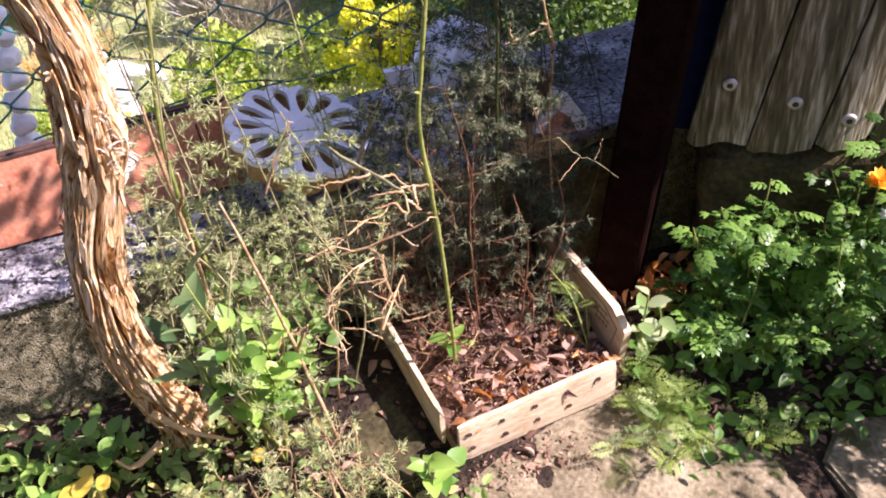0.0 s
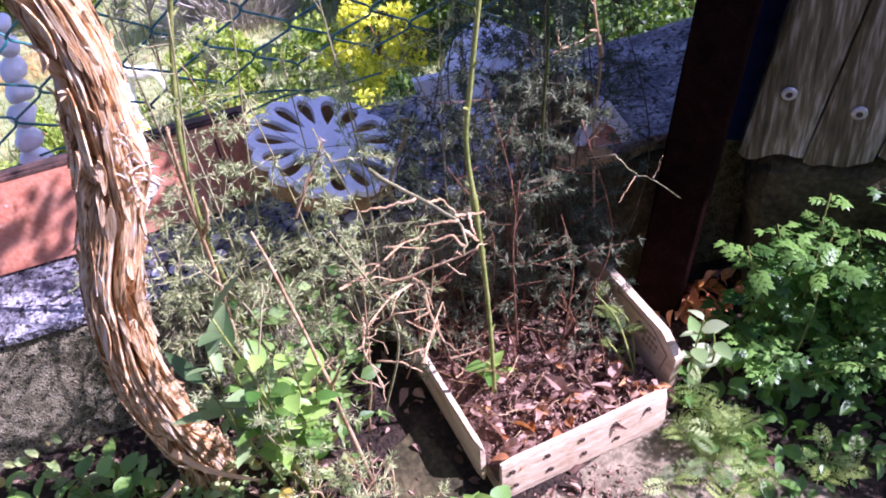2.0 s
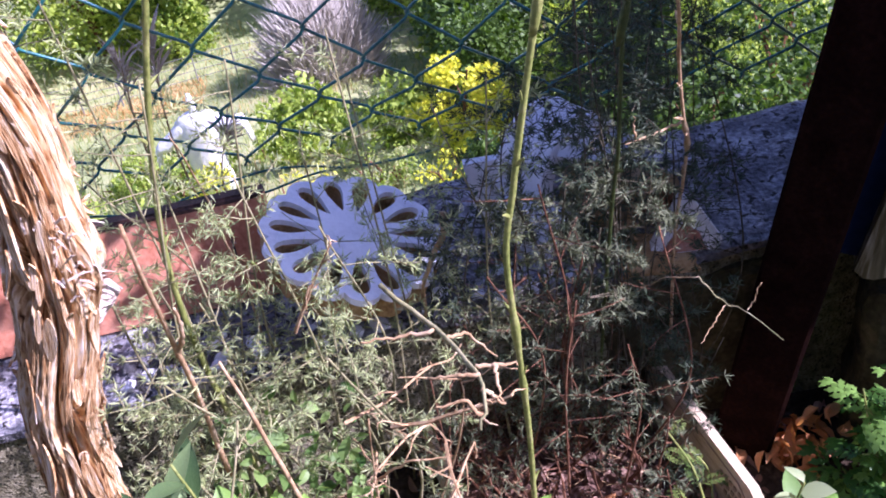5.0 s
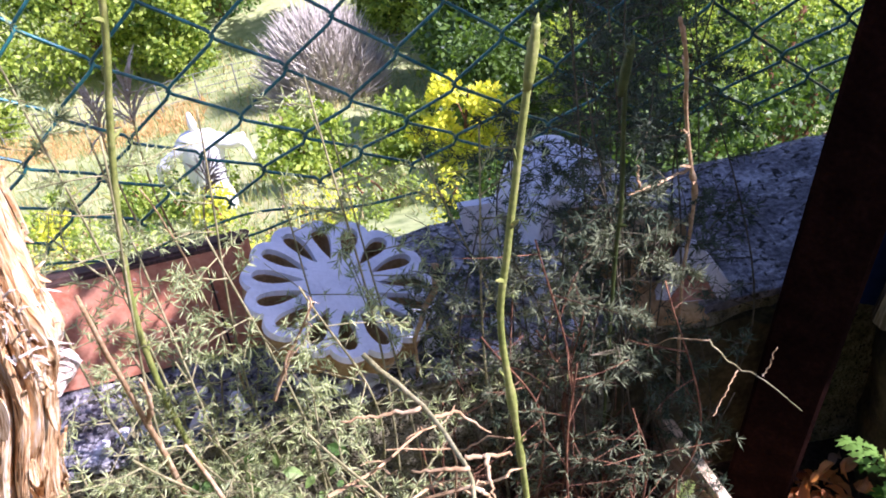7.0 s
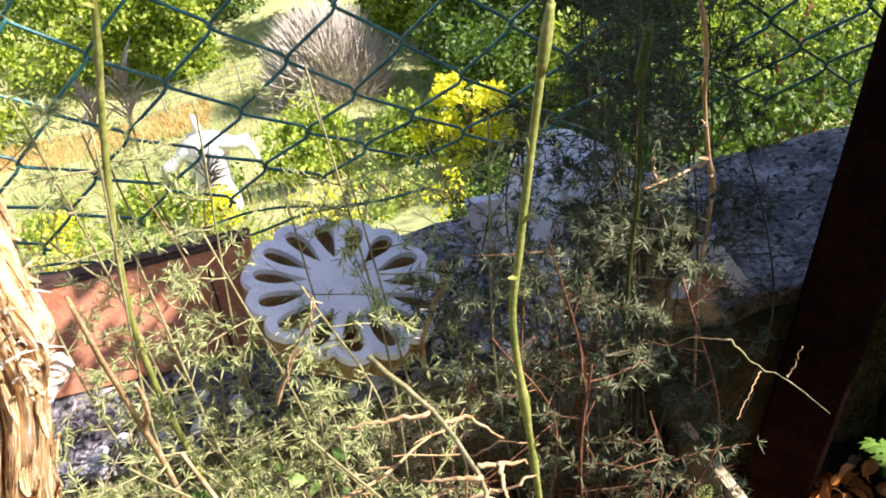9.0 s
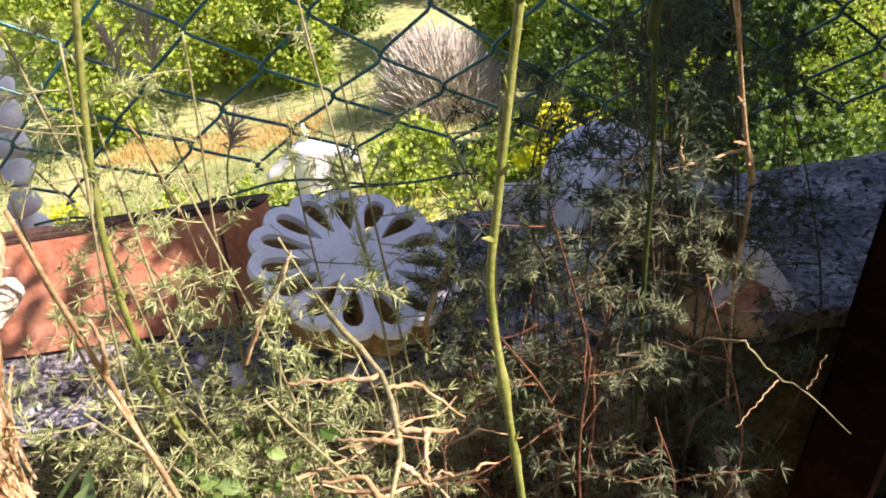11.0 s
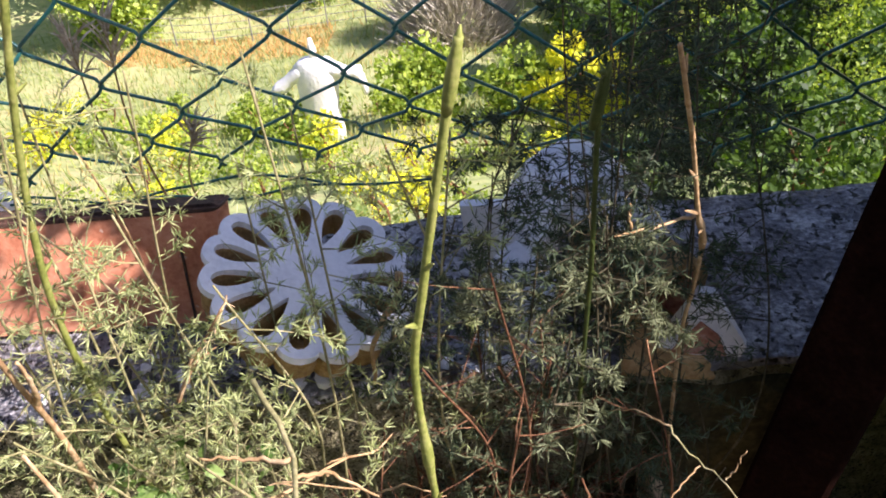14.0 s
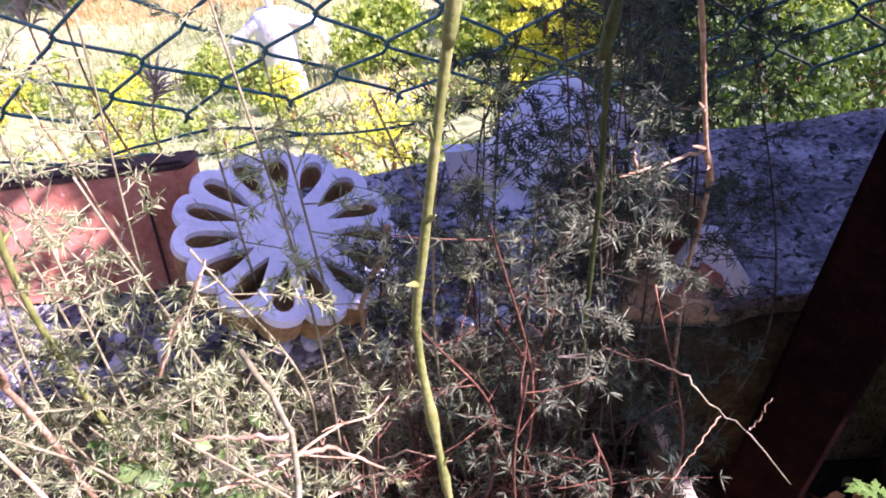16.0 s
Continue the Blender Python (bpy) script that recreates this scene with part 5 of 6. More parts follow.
def ferny(length, pairs):
    """A feathery leaf: narrow leaflets in pairs, each with a few slim teeth."""
    v, f = [], []

    def blade(p, ang, ln, w):
        o, c, s = len(v), math.cos(ang), math.sin(ang)
        for x, y in ((0, 0), (-w, 0.4 * ln), (0, ln), (w, 0.4 * ln)):
            v.append((p[0] + c * x - s * y, p[1] + s * x + c * y, -0.3 * (y / length) ** 2 * length + 0.2 * abs(x)))
        f.append((o, o + 3, o + 2, o + 1))
    for i in range(pairs):
        s = 0.15 + 0.8 * i / (pairs - 1)
        ln = length * 0.34 * math.sin(math.pi * min(0.95, s * 0.8 + 0.16)) + 0.03
        for sg in (-1, 1):
            a = sg * radians(58)
            blade((0, s * length), a, ln, ln * 0.055)
            for k in (0.35, 0.6, 0.8):
                q = (-math.sin(a) * ln * k, s * length + math.cos(a) * ln * k)
                blade(q, a + 0.7, ln * 0.55 * (1.15 - k), ln * 0.045)
                blade(q, a - 0.7, ln * 0.55 * (1.15 - k), ln * 0.045)
    blade((0, 0), 0, length, length * 0.014)
    return [(x, y, z - 0.25 * y * y / length) for x, y, z in v], f


# a leafy vine shoot arching overhead; its leaves dapple the planter
climber_tip = Vector((-0.275, 0.300, 0.245)) + SUN * 0.72
climber = thing("climber_shoot", (-0.278, 0.113, 1.0), "thin climbing shoot with small green leaves arching overhead", "climber")
g = Geo()
shoot_line = smooth_line([(-0.278, 0.113, 1.0), (-0.16, 0.12, 1.02), (0.02, 0.11, 0.93), tuple(climber_tip + Vector((-0.10, 0, 0.07))), tuple(climber_tip + Vector((0.11, 0, -0.03)))], 40)
tube(g, shoot_line, np.linspace(0.0045, 0.0012, 40), 6)
part("stem", g, TWIG, climber, smooth=True)
g = Geo()
g.add(*ovate(1, 0.75, 0.1, 0.15))
climber_leaf = g.mesh("leaf", COVER, True)
rv = np.random.default_rng(5)
for k in range(130):
    p = np.array(climber_tip) + rv.uniform(-1, 1, 3) * (0.145, 0.03, 0.05)
    ob = hang(new("leaf", climber_leaf), climber)
    ob.matrix_basis = Matrix(frames_at(p, rv.normal(size=3) * (1, 1, 0.5), rv.uniform(0.009, 0.019), rv.uniform(-0.6, 0.6, 1))[0].tolist())
FERNS = [ferny(1, 7), ferny(1, 8), ferny(1, 6)]
leafy_plant("sage_plant", (-0.18, 0.09, 0.0), [((-0.178, 0.055, 0.285), 9, 0.042, 1.1), ((-0.190, 0.050, 0.255), 9, 0.040, 0.8), ((-0.202, 0.055, 0.225), 7, 0.038, 0.4)], SAGE, SAGELEAF, "upright plant with long dusty green leaves beside the vine", "broad-leaved plants", 3)
leafy_plant("broadleaf_plant", (-0.165, 0.08, 0.0), [((-0.178, 0.05, 0.235), 6, 0.023, 0.7), ((-0.158, 0.045, 0.248), 8, 0.022, 0.7), ((-0.168, 0.04, 0.218), 8, 0.023, 0.6), ((-0.138, 0.05, 0.232), 8, 0.022, 0.6), ((-0.145, 0.04, 0.205), 8, 0.022, 0.5), ((-0.172, 0.04, 0.185), 6, 0.026, 0.5), ((-0.122, 0.052, 0.21), 8, 0.023, 0.5), ((-0.130, 0.045, 0.185), 6, 0.026, 0.5)], OV, BROAD, "bushy plant with bright green oval leaves", "broad-leaved plants", 4)
leafy_plant("broadleaf_plant", (-0.028, 0.012, 0.0), [((-0.036, -0.004, 0.055), 6, 0.028, 0.3), ((-0.012, -0.008, 0.045), 5, 0.025, 0.2)], OV, BROAD, "small plant with oval leaves at the crate corner", "broad-leaved plants", 5)
leafy_plant("broadleaf_plant", (0.024, 0.122, 0.02), [((0.018, 0.112, 0.078), 6, 0.024, 0.3)], OV, BROAD, "seedling with oval leaves inside the crate", "broad-leaved plants", 6)
leafy_plant("broadleaf_plant", (0.208, 0.085, -0.03), [((0.207, 0.065, 0.10), 7, 0.026, 0.3), ((0.222, 0.07, 0.075), 4, 0.022, 0.2)], OV, PALELEAF, "pale oval-leaved plant beside the crate", "broad-leaved plants", 7)
b = CRM @ Vector((0.172, 0.045, -0.03))
leafy_plant("herb_seedling", tuple(b), [(tuple(CRM @ Vector((0.158, 0.100, 0.045))), 4, 0.020, 0.3), (tuple(CRM @ Vector((0.170, 0.085, 0.035))), 3, 0.022, 0.2), (tuple(CRM @ Vector((0.150, 0.075, 0.015))), 3, 0.018, 0.3)], FERNS, FERN, "thin pale-stemmed seedling leaning on the crate board", "herb seedlings", 148, 0.0013)
# the lobed herb bush below the boards
r = np.random.default_rng(12)
for k in range(16):
    bx = 0.300 + 0.022 * k
    by = 0.080 + 0.03 * r.uniform(-1, 1)
    top = 0.10 + 0.08 * min(1, k / 4) if k < 7 else 0.20
    stems = []
    for s in range(6):
        stems.append(((bx + r.uniform(-0.06, 0.05), by + r.uniform(-0.075, 0.04), top * r.uniform(0.15, 1.0)), 11, r.uniform(0.020, 0.034), 0.35))
    leafy_plant("herb_plant", (bx, by, ground_z(bx, by)), stems, LB, HERB, "lush green herb with deeply cut leaves below the gate", "herb plants", 100 + k, 0.0013)
for k, (x, y, s) in enumerate(((0.185, 0.055, 0.026), (0.195, 0.02, 0.032), (0.175, -0.005, 0.034), (0.215, -0.02, 0.030), (0.20, 0.04, 0.028), (0.225, 0.01, 0.028), (0.165, -0.025, 0.028), (0.285, -0.043, 0.034))):
    z = ground_z(x, y)
    leafy_plant("herb_seedling", (x, y, z), [((x + r.uniform(-.02, .02), y + r.uniform(-.03, .01), z + r.uniform(0.04, 0.075)), 7, s * 0.85, 0.75), ((x + r.uniform(-.03, .03), y + r.uniform(-.03, .03), z + 0.045), 6, s * 0.85, 0.6)], FERNS, FERN, "pale green ferny seedling on the paving edge", "herb seedlings", 130 + k, 0.001)


# unseen herbs added off to the right, only to dapple the paving
for k, (bx, by) in enumerate(((0.54, -0.10), (0.57, -0.03), (0.60, -0.16), (0.64, -0.08))):
    stems = [((bx + r.uniform(-0.06, 0.06), by + r.uniform(-0.06, 0.06), r.uniform(0.12, 0.34)), 9, r.uniform(0.034, 0.05), 0.25) for s in range(9)]
    leafy_plant("herb_plant", (bx, by, ground_z(bx, by)), stems, LB, HERB, "unseen tall herb with deeply cut leaves added to shade paving", "herb plants", 160 + k, 0.0015)


def flower(at, petals, size, material, centre, label, category="flower"):
    f = thing("flower", at, label, category, "flowers in the herb bush")
    g = Geo()
    tube(g, smooth_line([(at[0] + 0.01, at[1] + 0.02, at[2] - 0.10), (at[0] + 0.006, at[1] + 0.006, at[2] - 0.04), at], 10), 0.0010, 5)
    part("stem", g, GREENSTEM, f)
    v, q = ovate(size, size * 0.55, 0.1, 0.15, 4)
    g0 = Geo()
    g0.add(v, q)
    me = g0.mesh("petal", material, True)
    for k in range(petals):
        ob = hang(new("petal", me), f)
        a = 2.4 * k
        ob.matrix_basis = Matrix(frames_at(np.array(at) + (0, 0, 0.002 * (k // 9)), (math.cos(a), math.sin(a), 0.25 + 0.06 * k), 1.0)[0].tolist())
    return f


flower((0.428, 0.055, 0.165), 26, 0.014, PETAL, None, "orange-yellow double marigold flower")
flower((0.435, 0.04, 0.135), 9, 0.011, WHITEPETAL, None, "small white flower beside the marigold")


# litter and ground cover
def litter(name, spots, size, material, label, category, seed, shape=None):
    r = np.random.default_rng(seed)
    v, q = shape or ovate(1, 0.5, 0.35, 0.5, 4)
    g = Geo()
    p = np.array(spots)
    d = r.normal(size=(len(p), 3))
    d[:, 2] *= 0.35
    g.many(v, q, frames_at(p, d, size * r.uniform(0.5, 1.4, len(p)), r.uniform(-1.2, 1.2, len(p))))
    return solo(name, g, material, label, category, kind="stuff")


r = np.random.default_rng(77)
spots = []
for k in range(3600):
    lx, ly = r.uniform(0.014, CR_W - 0.014), 0.013 + (CR_L - 0.026) * r.random() ** 2.0
    spots.append(CRM @ Vector((lx, ly, soil_height(lx, ly) + r.uniform(0.001, 0.010))))
litter("leaf_litter", spots[:1700], 0.0042, LITTER, "curled reddish dead leaves and chips in the crate", "leaf litter", 8)
litter("leaf_litter", [s + Vector((0, 0, 0.002)) for s in spots[2200:2440] if s.y < 0.17], 0.0135, LITTER, "crumpled pinkish dead leaves in the crate", "leaf litter", 17, ovate(1, 0.7, 0.6, 0.8, 5))
litter("leaf_litter", [s + Vector((0, 0, 0.004)) for s in spots[:60] if s.y < 0.15], 0.015, ORANGELEAF, "larger curled orange leaves among the crate litter", "leaf litter", 18)
spots = []
for k in range(900):
    x, y = r.uniform(-0.45, 0.42), r.uniform(-0.22, 0.235)
    spots.append((x, y, ground_z(x, y) + 0.003))
litter("leaf_litter", spots, 0.013, LITTER, "brown dead leaves scattered on the soil", "leaf litter", 9)
spots = [(0.270 + r.normal() * 0.020, 0.182 + r.normal() * 0.014, -0.030 + abs(r.normal()) * 0.016) for k in range(85)]
litter("leaf_litter", spots, 0.019, ORANGELEAF, "curled orange-brown dead leaves at the foot of the post", "leaf litter", 10)
spots = []
for k in range(1500):
    x = r.uniform(-0.46, 0.01)
    y = r.uniform(-0.12, 0.215)
    if noise.noise(Vector((x * 14, y * 14, 7))) < -0.25 or (x > -0.115 and y > -0.01):
        continue
    spots.append((x, y, ground_z(x, y) + r.uniform(0.004, 0.035)))
litter("ground_cover", spots, 0.0125, COVER, "low green and yellowing leafy weeds on the soil", "weeds", 11, ovate(1, 0.62, 0.12, 0.2, 4))
spots = []
for k in range(420):
    x = r.uniform(0.19, 0.46)
    y = r.uniform(-0.06, 0.12)
    spots.append((x, y, ground_z(x, y) + r.uniform(0.003, 0.05)))
litter("ground_cover", spots, 0.017, HERB, "low green weeds beside the crate", "weeds", 12, ovate(1, 0.6, 0.12, 0.2, 4))
spots = []
for k in range(420):
    x, y = r.uniform(-0.52, -0.17), r.uniform(-0.05, 0.175)
    spots.append((x, y, ground_z(x, y) + r.uniform(0.006, 0.022 + 0.03 * max(0.0, 0.16 - y))))
litter("ground_cover", spots, 0.015, COVER, "leafy weeds with yellowing leaves beside the vine foot", "weeds", 13, ovate(1, 0.6, 0.12, 0.25, 4))
spots = [(r.uniform(0.0, 0.20), 0, 0) for k in range(260)]
spots = [(x, -0.005 + 0.10 * x + r.normal() * 0.014, ground_z(x, 0) + r.uniform(0.004, 0.012)) for x, _, _ in spots]
litter("leaf_litter", spots, 0.0045, LITTER, "crumbled pale dead leaves along the crate", "leaf litter", 14)
for k, (x, y, s, a) in enumerate(((-0.372, 0.085, 0.034, 0.3), (-0.350, 0.078, 0.030, 1.2), (-0.322, 0.082, 0.020, 2.2), (-0.335, 0.105, 0.018, 2.9), (-0.18, 0.055, 0.018, 1.9))):
    g = Geo()
    v, q = ovate(s, s * 0.78, 0.10, 0.12, 6)
    m4 = frames_at((x, y, ground_z(x, y) + 0.045), (math.cos(a), math.sin(a), 0.12), 1.0, np.array([0.25]))
    g.many(v, q, m4)
    solo("fallen_leaf", g, YELLOWED, "fallen yellow leaf lying on the weeds", "leaf", "fallen yellow leaves", smooth=True)
for k, (x, y) in enumerate(((-0.415, 0.145), (-0.345, 0.150), (-0.315, 0.125), (-0.385, 0.115))):
    z = ground_z(x, y)
    leafy_plant("ground_weed", (x, y, z), [((x + 0.018 * math.cos(2 * j + k), y + 0.018 * math.sin(2 * j + k), z + 0.050 + 0.008 * j), 4, 0.021, 0.35) for j in range(3)], OV, BROAD, "low broad-leaved green weed at the vine foot", "weeds at the vine foot", 600 + k, 0.001)
spots = [(r.uniform(-0.20, -0.085), r.uniform(0.07, 0.20), r.uniform(0.06, 0.185)) for k in range(190)]
litter("ground_cover", spots, 0.014, WEED, "soft green weed leaves growing through the bushes", "weeds", 15, ovate(1, 0.6, 0.12, 0.25, 4))
# small needle tufts and dry stalks low in front
for i, (x, y) in enumerate(((-0.20, 0.02), (-0.15, -0.01), (-0.10, 0.0), (-0.24, -0.03), (-0.13, 0.02), (-0.12, -0.035), (-0.17, 0.04), (-0.13, 0.055), (-0.10, 0.035), (-0.16, 0.01), (-0.19, -0.01), (-0.22, 0.03))):
    asparagus((x, y, 0.0), (x + 0.01, y - 0.005, 0.085), 200 + i, 8, 0.05, NEEDLE, low=0.2, r0=0.0011, label="low dry tuft of wild asparagus on the soil", needle=0.0078, count=6)
# fibres and twig bits on the crate soil
g = Geo()
for k in range(240):
    lx, ly = r.uniform(0.016, CR_W - 0.016), r.uniform(0.014, CR_L - 0.03)
    p = np.array(CRM @ Vector((lx, ly, soil_height(lx, ly) + r.uniform(0.004, 0.012))))
    d = r.normal(size=3) * (1, 1, 0.3)
    d /= np.linalg.norm(d)
    ln = r.uniform(0.008, 0.030)
    tube(g, [p, p + d * ln * 0.5 + r.normal(size=3) * 0.002, p + d * ln], [0.0006, 0.0006, 0.0003], 3)
solo("twig_debris", g, TWIG, "pale broken twig bits lying on the crate soil", "debris", kind="stuff")
# paving slabs
def slab(outline, z, label, stone=SLAB):
    bm = bmesh.new()
    vs = [bm.verts.new((x, y, z)) for x, y in outline]
    f = bm.faces.new(vs)
    r_ = bmesh.ops.extrude_face_region(bm, geom=[f])
    for v in r_["geom"]:
        if isinstance(v, bmesh.types.BMVert):
            v.co.z -= 0.03
    bmesh.ops.bevel(bm, geom=bm.edges[:], offset=0.004, segments=2, affect='EDGES')
    bmesh.ops.triangulate(bm, faces=bm.faces[:])
    bmesh.ops.subdivide_edges(bm, edges=bm.edges[:], cuts=4, use_grid_fill=True)
    for v in bm.verts:
        v.co += Vector((0, 0, 0.004 * noise.noise(v.co * 22) + 0.0015 * noise.noise(v.co * 90) - 0.12 * min(max(v.co.x - 0.03, 0), 0.45)))
    bmesh.ops.recalc_face_normals(bm, faces=bm.faces[:])
    me = bpy.data.meshes.new("paving_slab")
    bm.to_mesh(me)
    bm.free()
    me.materials.append(stone)
    return solo("paving_slab", me, stone, label, "paving slab", "paving slabs", kind="")


slab([(0.0, -0.14), (-0.014, 0.0), (0.05, 0.030), (0.13, 0.056), (0.185, 0.072), (0.212, 0.02), (0.285, -0.055), (0.30, -0.16), (0.10, -0.22)], -0.009, "worn tan limestone paving slab in front of the crate")
slab([(0.33, -0.14), (0.325, -0.075), (0.37, -0.035), (0.44, -0.05), (0.47, -0.13), (0.40, -0.2)], -0.008, "tan limestone paving slab in dappled shade")
# this stone takes the dark masonry colour in place of shade
slab([(-0.10, 0.02), (-0.10, 0.10), (-0.05, 0.13), (-0.03, 0.05), (-0.05, 0.01)], 0.004, "flat stone beside the crate, coloured dark for the shade", BANK)

# ---- the valley ----
def leaf_cloud(geo, centres, radii, count, size, r, squash=0.8):
    per = max(20, count // len(centres))
    for c, rad in zip(centres, radii):
        d = r.normal(size=(per, 3))
        d /= np.linalg.norm(d, axis=1)[:, None]
        k = rad * (0.35 + 0.75 * r.random(per) ** 0.8)[:, None]
        p = np.array(c) + d * k * np.array([1, 1, squash])
        n = d + r.normal(size=(per, 3)) * 0.7
        geo.many([(-0.32, 0, 0.06), (0, -0.5, 0), (0.32, 0, 0.06), (0, 0.5, 0)], [(0, 1, 3), (1, 2, 3)], frames_at(p, n, size * r.uniform(0.6, 1.4, per), r.uniform(0, 6.28, per)))


def tree(name, x, y, height, spread, leaf, seed, leaves=4200, size=0.13, label="", group="valley trees", lobes=16, clear=0.25, category="tree", lump=1.0):
    r = np.random.default_rng(seed)
    z = ground_z(x, y)
    f = thing(name, (x, y, z), label, category, group)
    g = Geo()
    top = np.array([x + r.normal() * 0.1, y + r.normal() * 0.1, z + height * 0.8])
    tr = max(0.02, height * 0.028)
    tube(g, smooth_line([(x, y, z - 0.1), (x + r.normal() * 0.06, y, z + height * 0.4), top], 10), np.linspace(tr, tr * 0.3, 10), 8, 0.06)
    part("trunk", g, TWIGDARK, f, smooth=True)
    cs, rs = [], []
    for k in range(lobes):
        h = clear + (1 - clear) * (k + r.random()) / lobes
        w = spread * math.sin(math.pi * min(0.92, max(0.18, h * 0.85))) * r.uniform(0.45, 0.95)
        az = k * 2.4 + r.random()
        c = np.array([x + w * 0.62 * math.cos(az), y + w * 0.62 * math.sin(az), z + height * h * 0.92])
        cs.append(c)
        rs.append(spread * lump * r.uniform(0.22, 0.40))
        if k % 3 == 0:
            g = Geo()
            s = np.array([x, y, z + height * h * 0.55])
            tube(g, smooth_line([s, (s + c) / 2 + (0, 0, 0.05 * height), c], 8), np.linspace(tr * 0.4, tr * 0.1, 8), 5)
            part("limb", g, TWIGDARK, f)
    g = Geo()
    leaf_cloud(g, cs, rs, leaves, size, r)
    part("crown", g, leaf, f, kind="stuff")
    return f


G = "leafy green tree standing in the valley below"
D = "dark dense tree in the valley, its leaves toned for shade"
TREES = [
    ("broadleaf_tree", -4.9, 19.0, 4.2, 2.6, TREELEAF, 6000), ("broadleaf_tree", -8.0, 19.5, 4.4, 2.6, TREELEAF, 6000), ("broadleaf_tree", -2.4, 20.6, 4.2, 1.9, SHADELEAF, 4200),
    ("broadleaf_tree", 1.3, 18.0, 3.6, 1.8, TREELEAF, 5600), ("broadleaf_tree", 3.4, 16.4, 3.6, 1.9, SHADELEAF, 5600), ("broadleaf_tree", 6.0, 15.6, 3.8, 2.1, SHADELEAF, 5600),
    ("broadleaf_tree", -0.4, 22.6, 4.8, 2.2, SHADELEAF, 4200), ("broadleaf_tree", 3.4, 21.5, 5.0, 2.6, SHADELEAF, 4200), ("broadleaf_tree", 7.8, 20.0, 5.0, 2.8, TREELEAF, 5200),
    ("broadleaf_tree", -11.0, 23.0, 5.2, 3.0, TREELEAF, 5200), ("broadleaf_tree", -6.2, 24.5, 5.6, 3.2, TREELEAF, 5200), ("broadleaf_tree", -2.6, 26.5, 6.0, 3.0, TREELEAF, 5200),
    ("broadleaf_tree", 1.4, 27.0, 6.0, 3.2, TREELEAF, 5200), ("broadleaf_tree", 6.0, 27.0, 6.0, 3.2, SHADELEAF, 4200), ("broadleaf_tree", 3.4, 9.6, 2.3, 1.4, SHADELEAF, 5600),
    ("broadleaf_tree", 5.4, 10.4, 2.8, 1.7, SHADELEAF, 5600), ("broadleaf_tree", 2.0, 11.4, 2.2, 1.3, SHADELEAF, 4200), ("broadleaf_tree", 4.2, 12.8, 3.0, 1.7, SHADELEAF, 5200),
    ("broadleaf_tree", 2.2, 14.4, 2.6, 1.5, TREELEAF, 5200), ("broadleaf_tree", -6.9, 16.6, 2.6, 1.5, TREELEAF, 5200), ("broadleaf_tree", -3.1, 18.2, 2.6, 1.4, TREELEAF, 5200),
]
for i, (n, x, y, h, s, m, c) in enumerate(TREES):
    tree(n, x, y, h, s, m, 300 + i, c * 2, 0.115, G if m is TREELEAF else D, lobes=22, clear=0.06)
tree("yellow_shrub", 1.03, 7.35, 1.0, 0.78, YELLOWLEAF, 340, 5200, 0.058, "bright yellow-green flowering shrub in the valley", "valley shrubs", lobes=26, clear=0.05, category="shrub", lump=0.55)
tree("green_shrub", -0.55, 8.6, 0.85, 0.75, TREELEAF, 341, 2600, 0.075, "low bright green shrub in the valley", "valley shrubs", lobes=12, clear=0.12, category="shrub")
tree("green_shrub", 0.5, 8.4, 0.7, 0.7, TREELEAF, 342, 2200, 0.075, "low bright green shrub in the valley", "valley shrubs", lobes=12, clear=0.12, category="shrub")
for i, (x, y, h, s) in enumerate(((2.15, 6.0, 1.15, 0.8), (2.9, 6.5, 1.9, 1.0), (3.6, 6.3, 2.0, 1.0), (4.5, 7.4, 2.4, 1.2), (1.5, 8.6, 1.5, 0.9))):
    tree("green_shrub", x, y, h, s, TREELEAF if i == 3 else SHADELEAF, 360 + i, 7500, 0.062, "tall leafy green shrub below the wall", "valley shrubs", lobes=18, clear=0.05, category="shrub")
for i, (x, y, h, s) in enumerate(((0.95, 1.9, 1.05, 0.50), (1.45, 2.3, 1.2, 0.6), (0.50, 2.6, 0.85, 0.5), (2.0, 3.4, 1.6, 0.8))):
    tree("green_shrub", x, y, h, s, (SHADELEAF, SHADELEAF, SHADELEAF, TREELEAF)[i], 370 + i, 9500, 0.024, "dense green shrub just below the wall", "valley shrubs", lobes=28, clear=0.05, category="shrub", lump=0.72)
tree("green_shrub", 2.6, 8.6, 1.3, 0.9, TREELEAF, 343, 3000, 0.08, "low bright green shrub in the valley", "valley shrubs", lobes=12, clear=0.12, category="shrub")
rw = np.random.default_rng(17)
for i in range(36):
    x, y = rw.uniform(-5.6, -0.9), rw.uniform(6.8, 11.0)
    tree("flowering_weed", x, y, rw.uniform(0.3, 0.6), rw.uniform(0.25, 0.42), YELLOWLEAF if i % 4 == 1 else TREELEAF, 350 + i, 330, 0.055, "small clump of yellow flowering weeds in the meadow" if i % 4 == 1 else "small clump of green weeds in the meadow", "flowering weeds", lobes=9, clear=0.1, category="weed")


for i in range(22):
    x, y = rw.uniform(-2.6, 0.6), rw.uniform(3.2, 6.6)
    tree("flowering_weed", x, y, rw.uniform(0.35, 0.65), rw.uniform(0.28, 0.5), (TREELEAF, YELLOWLEAF, GRASS, TREELEAF, GRASS)[i % 5], 450 + i, 520, 0.034, "clump of green weeds on the slope below the wall" if i % 5 != 1 else "clump of yellow flowering weeds below the wall", "flowering weeds", lobes=11, clear=0.05, category="weed", lump=0.8)


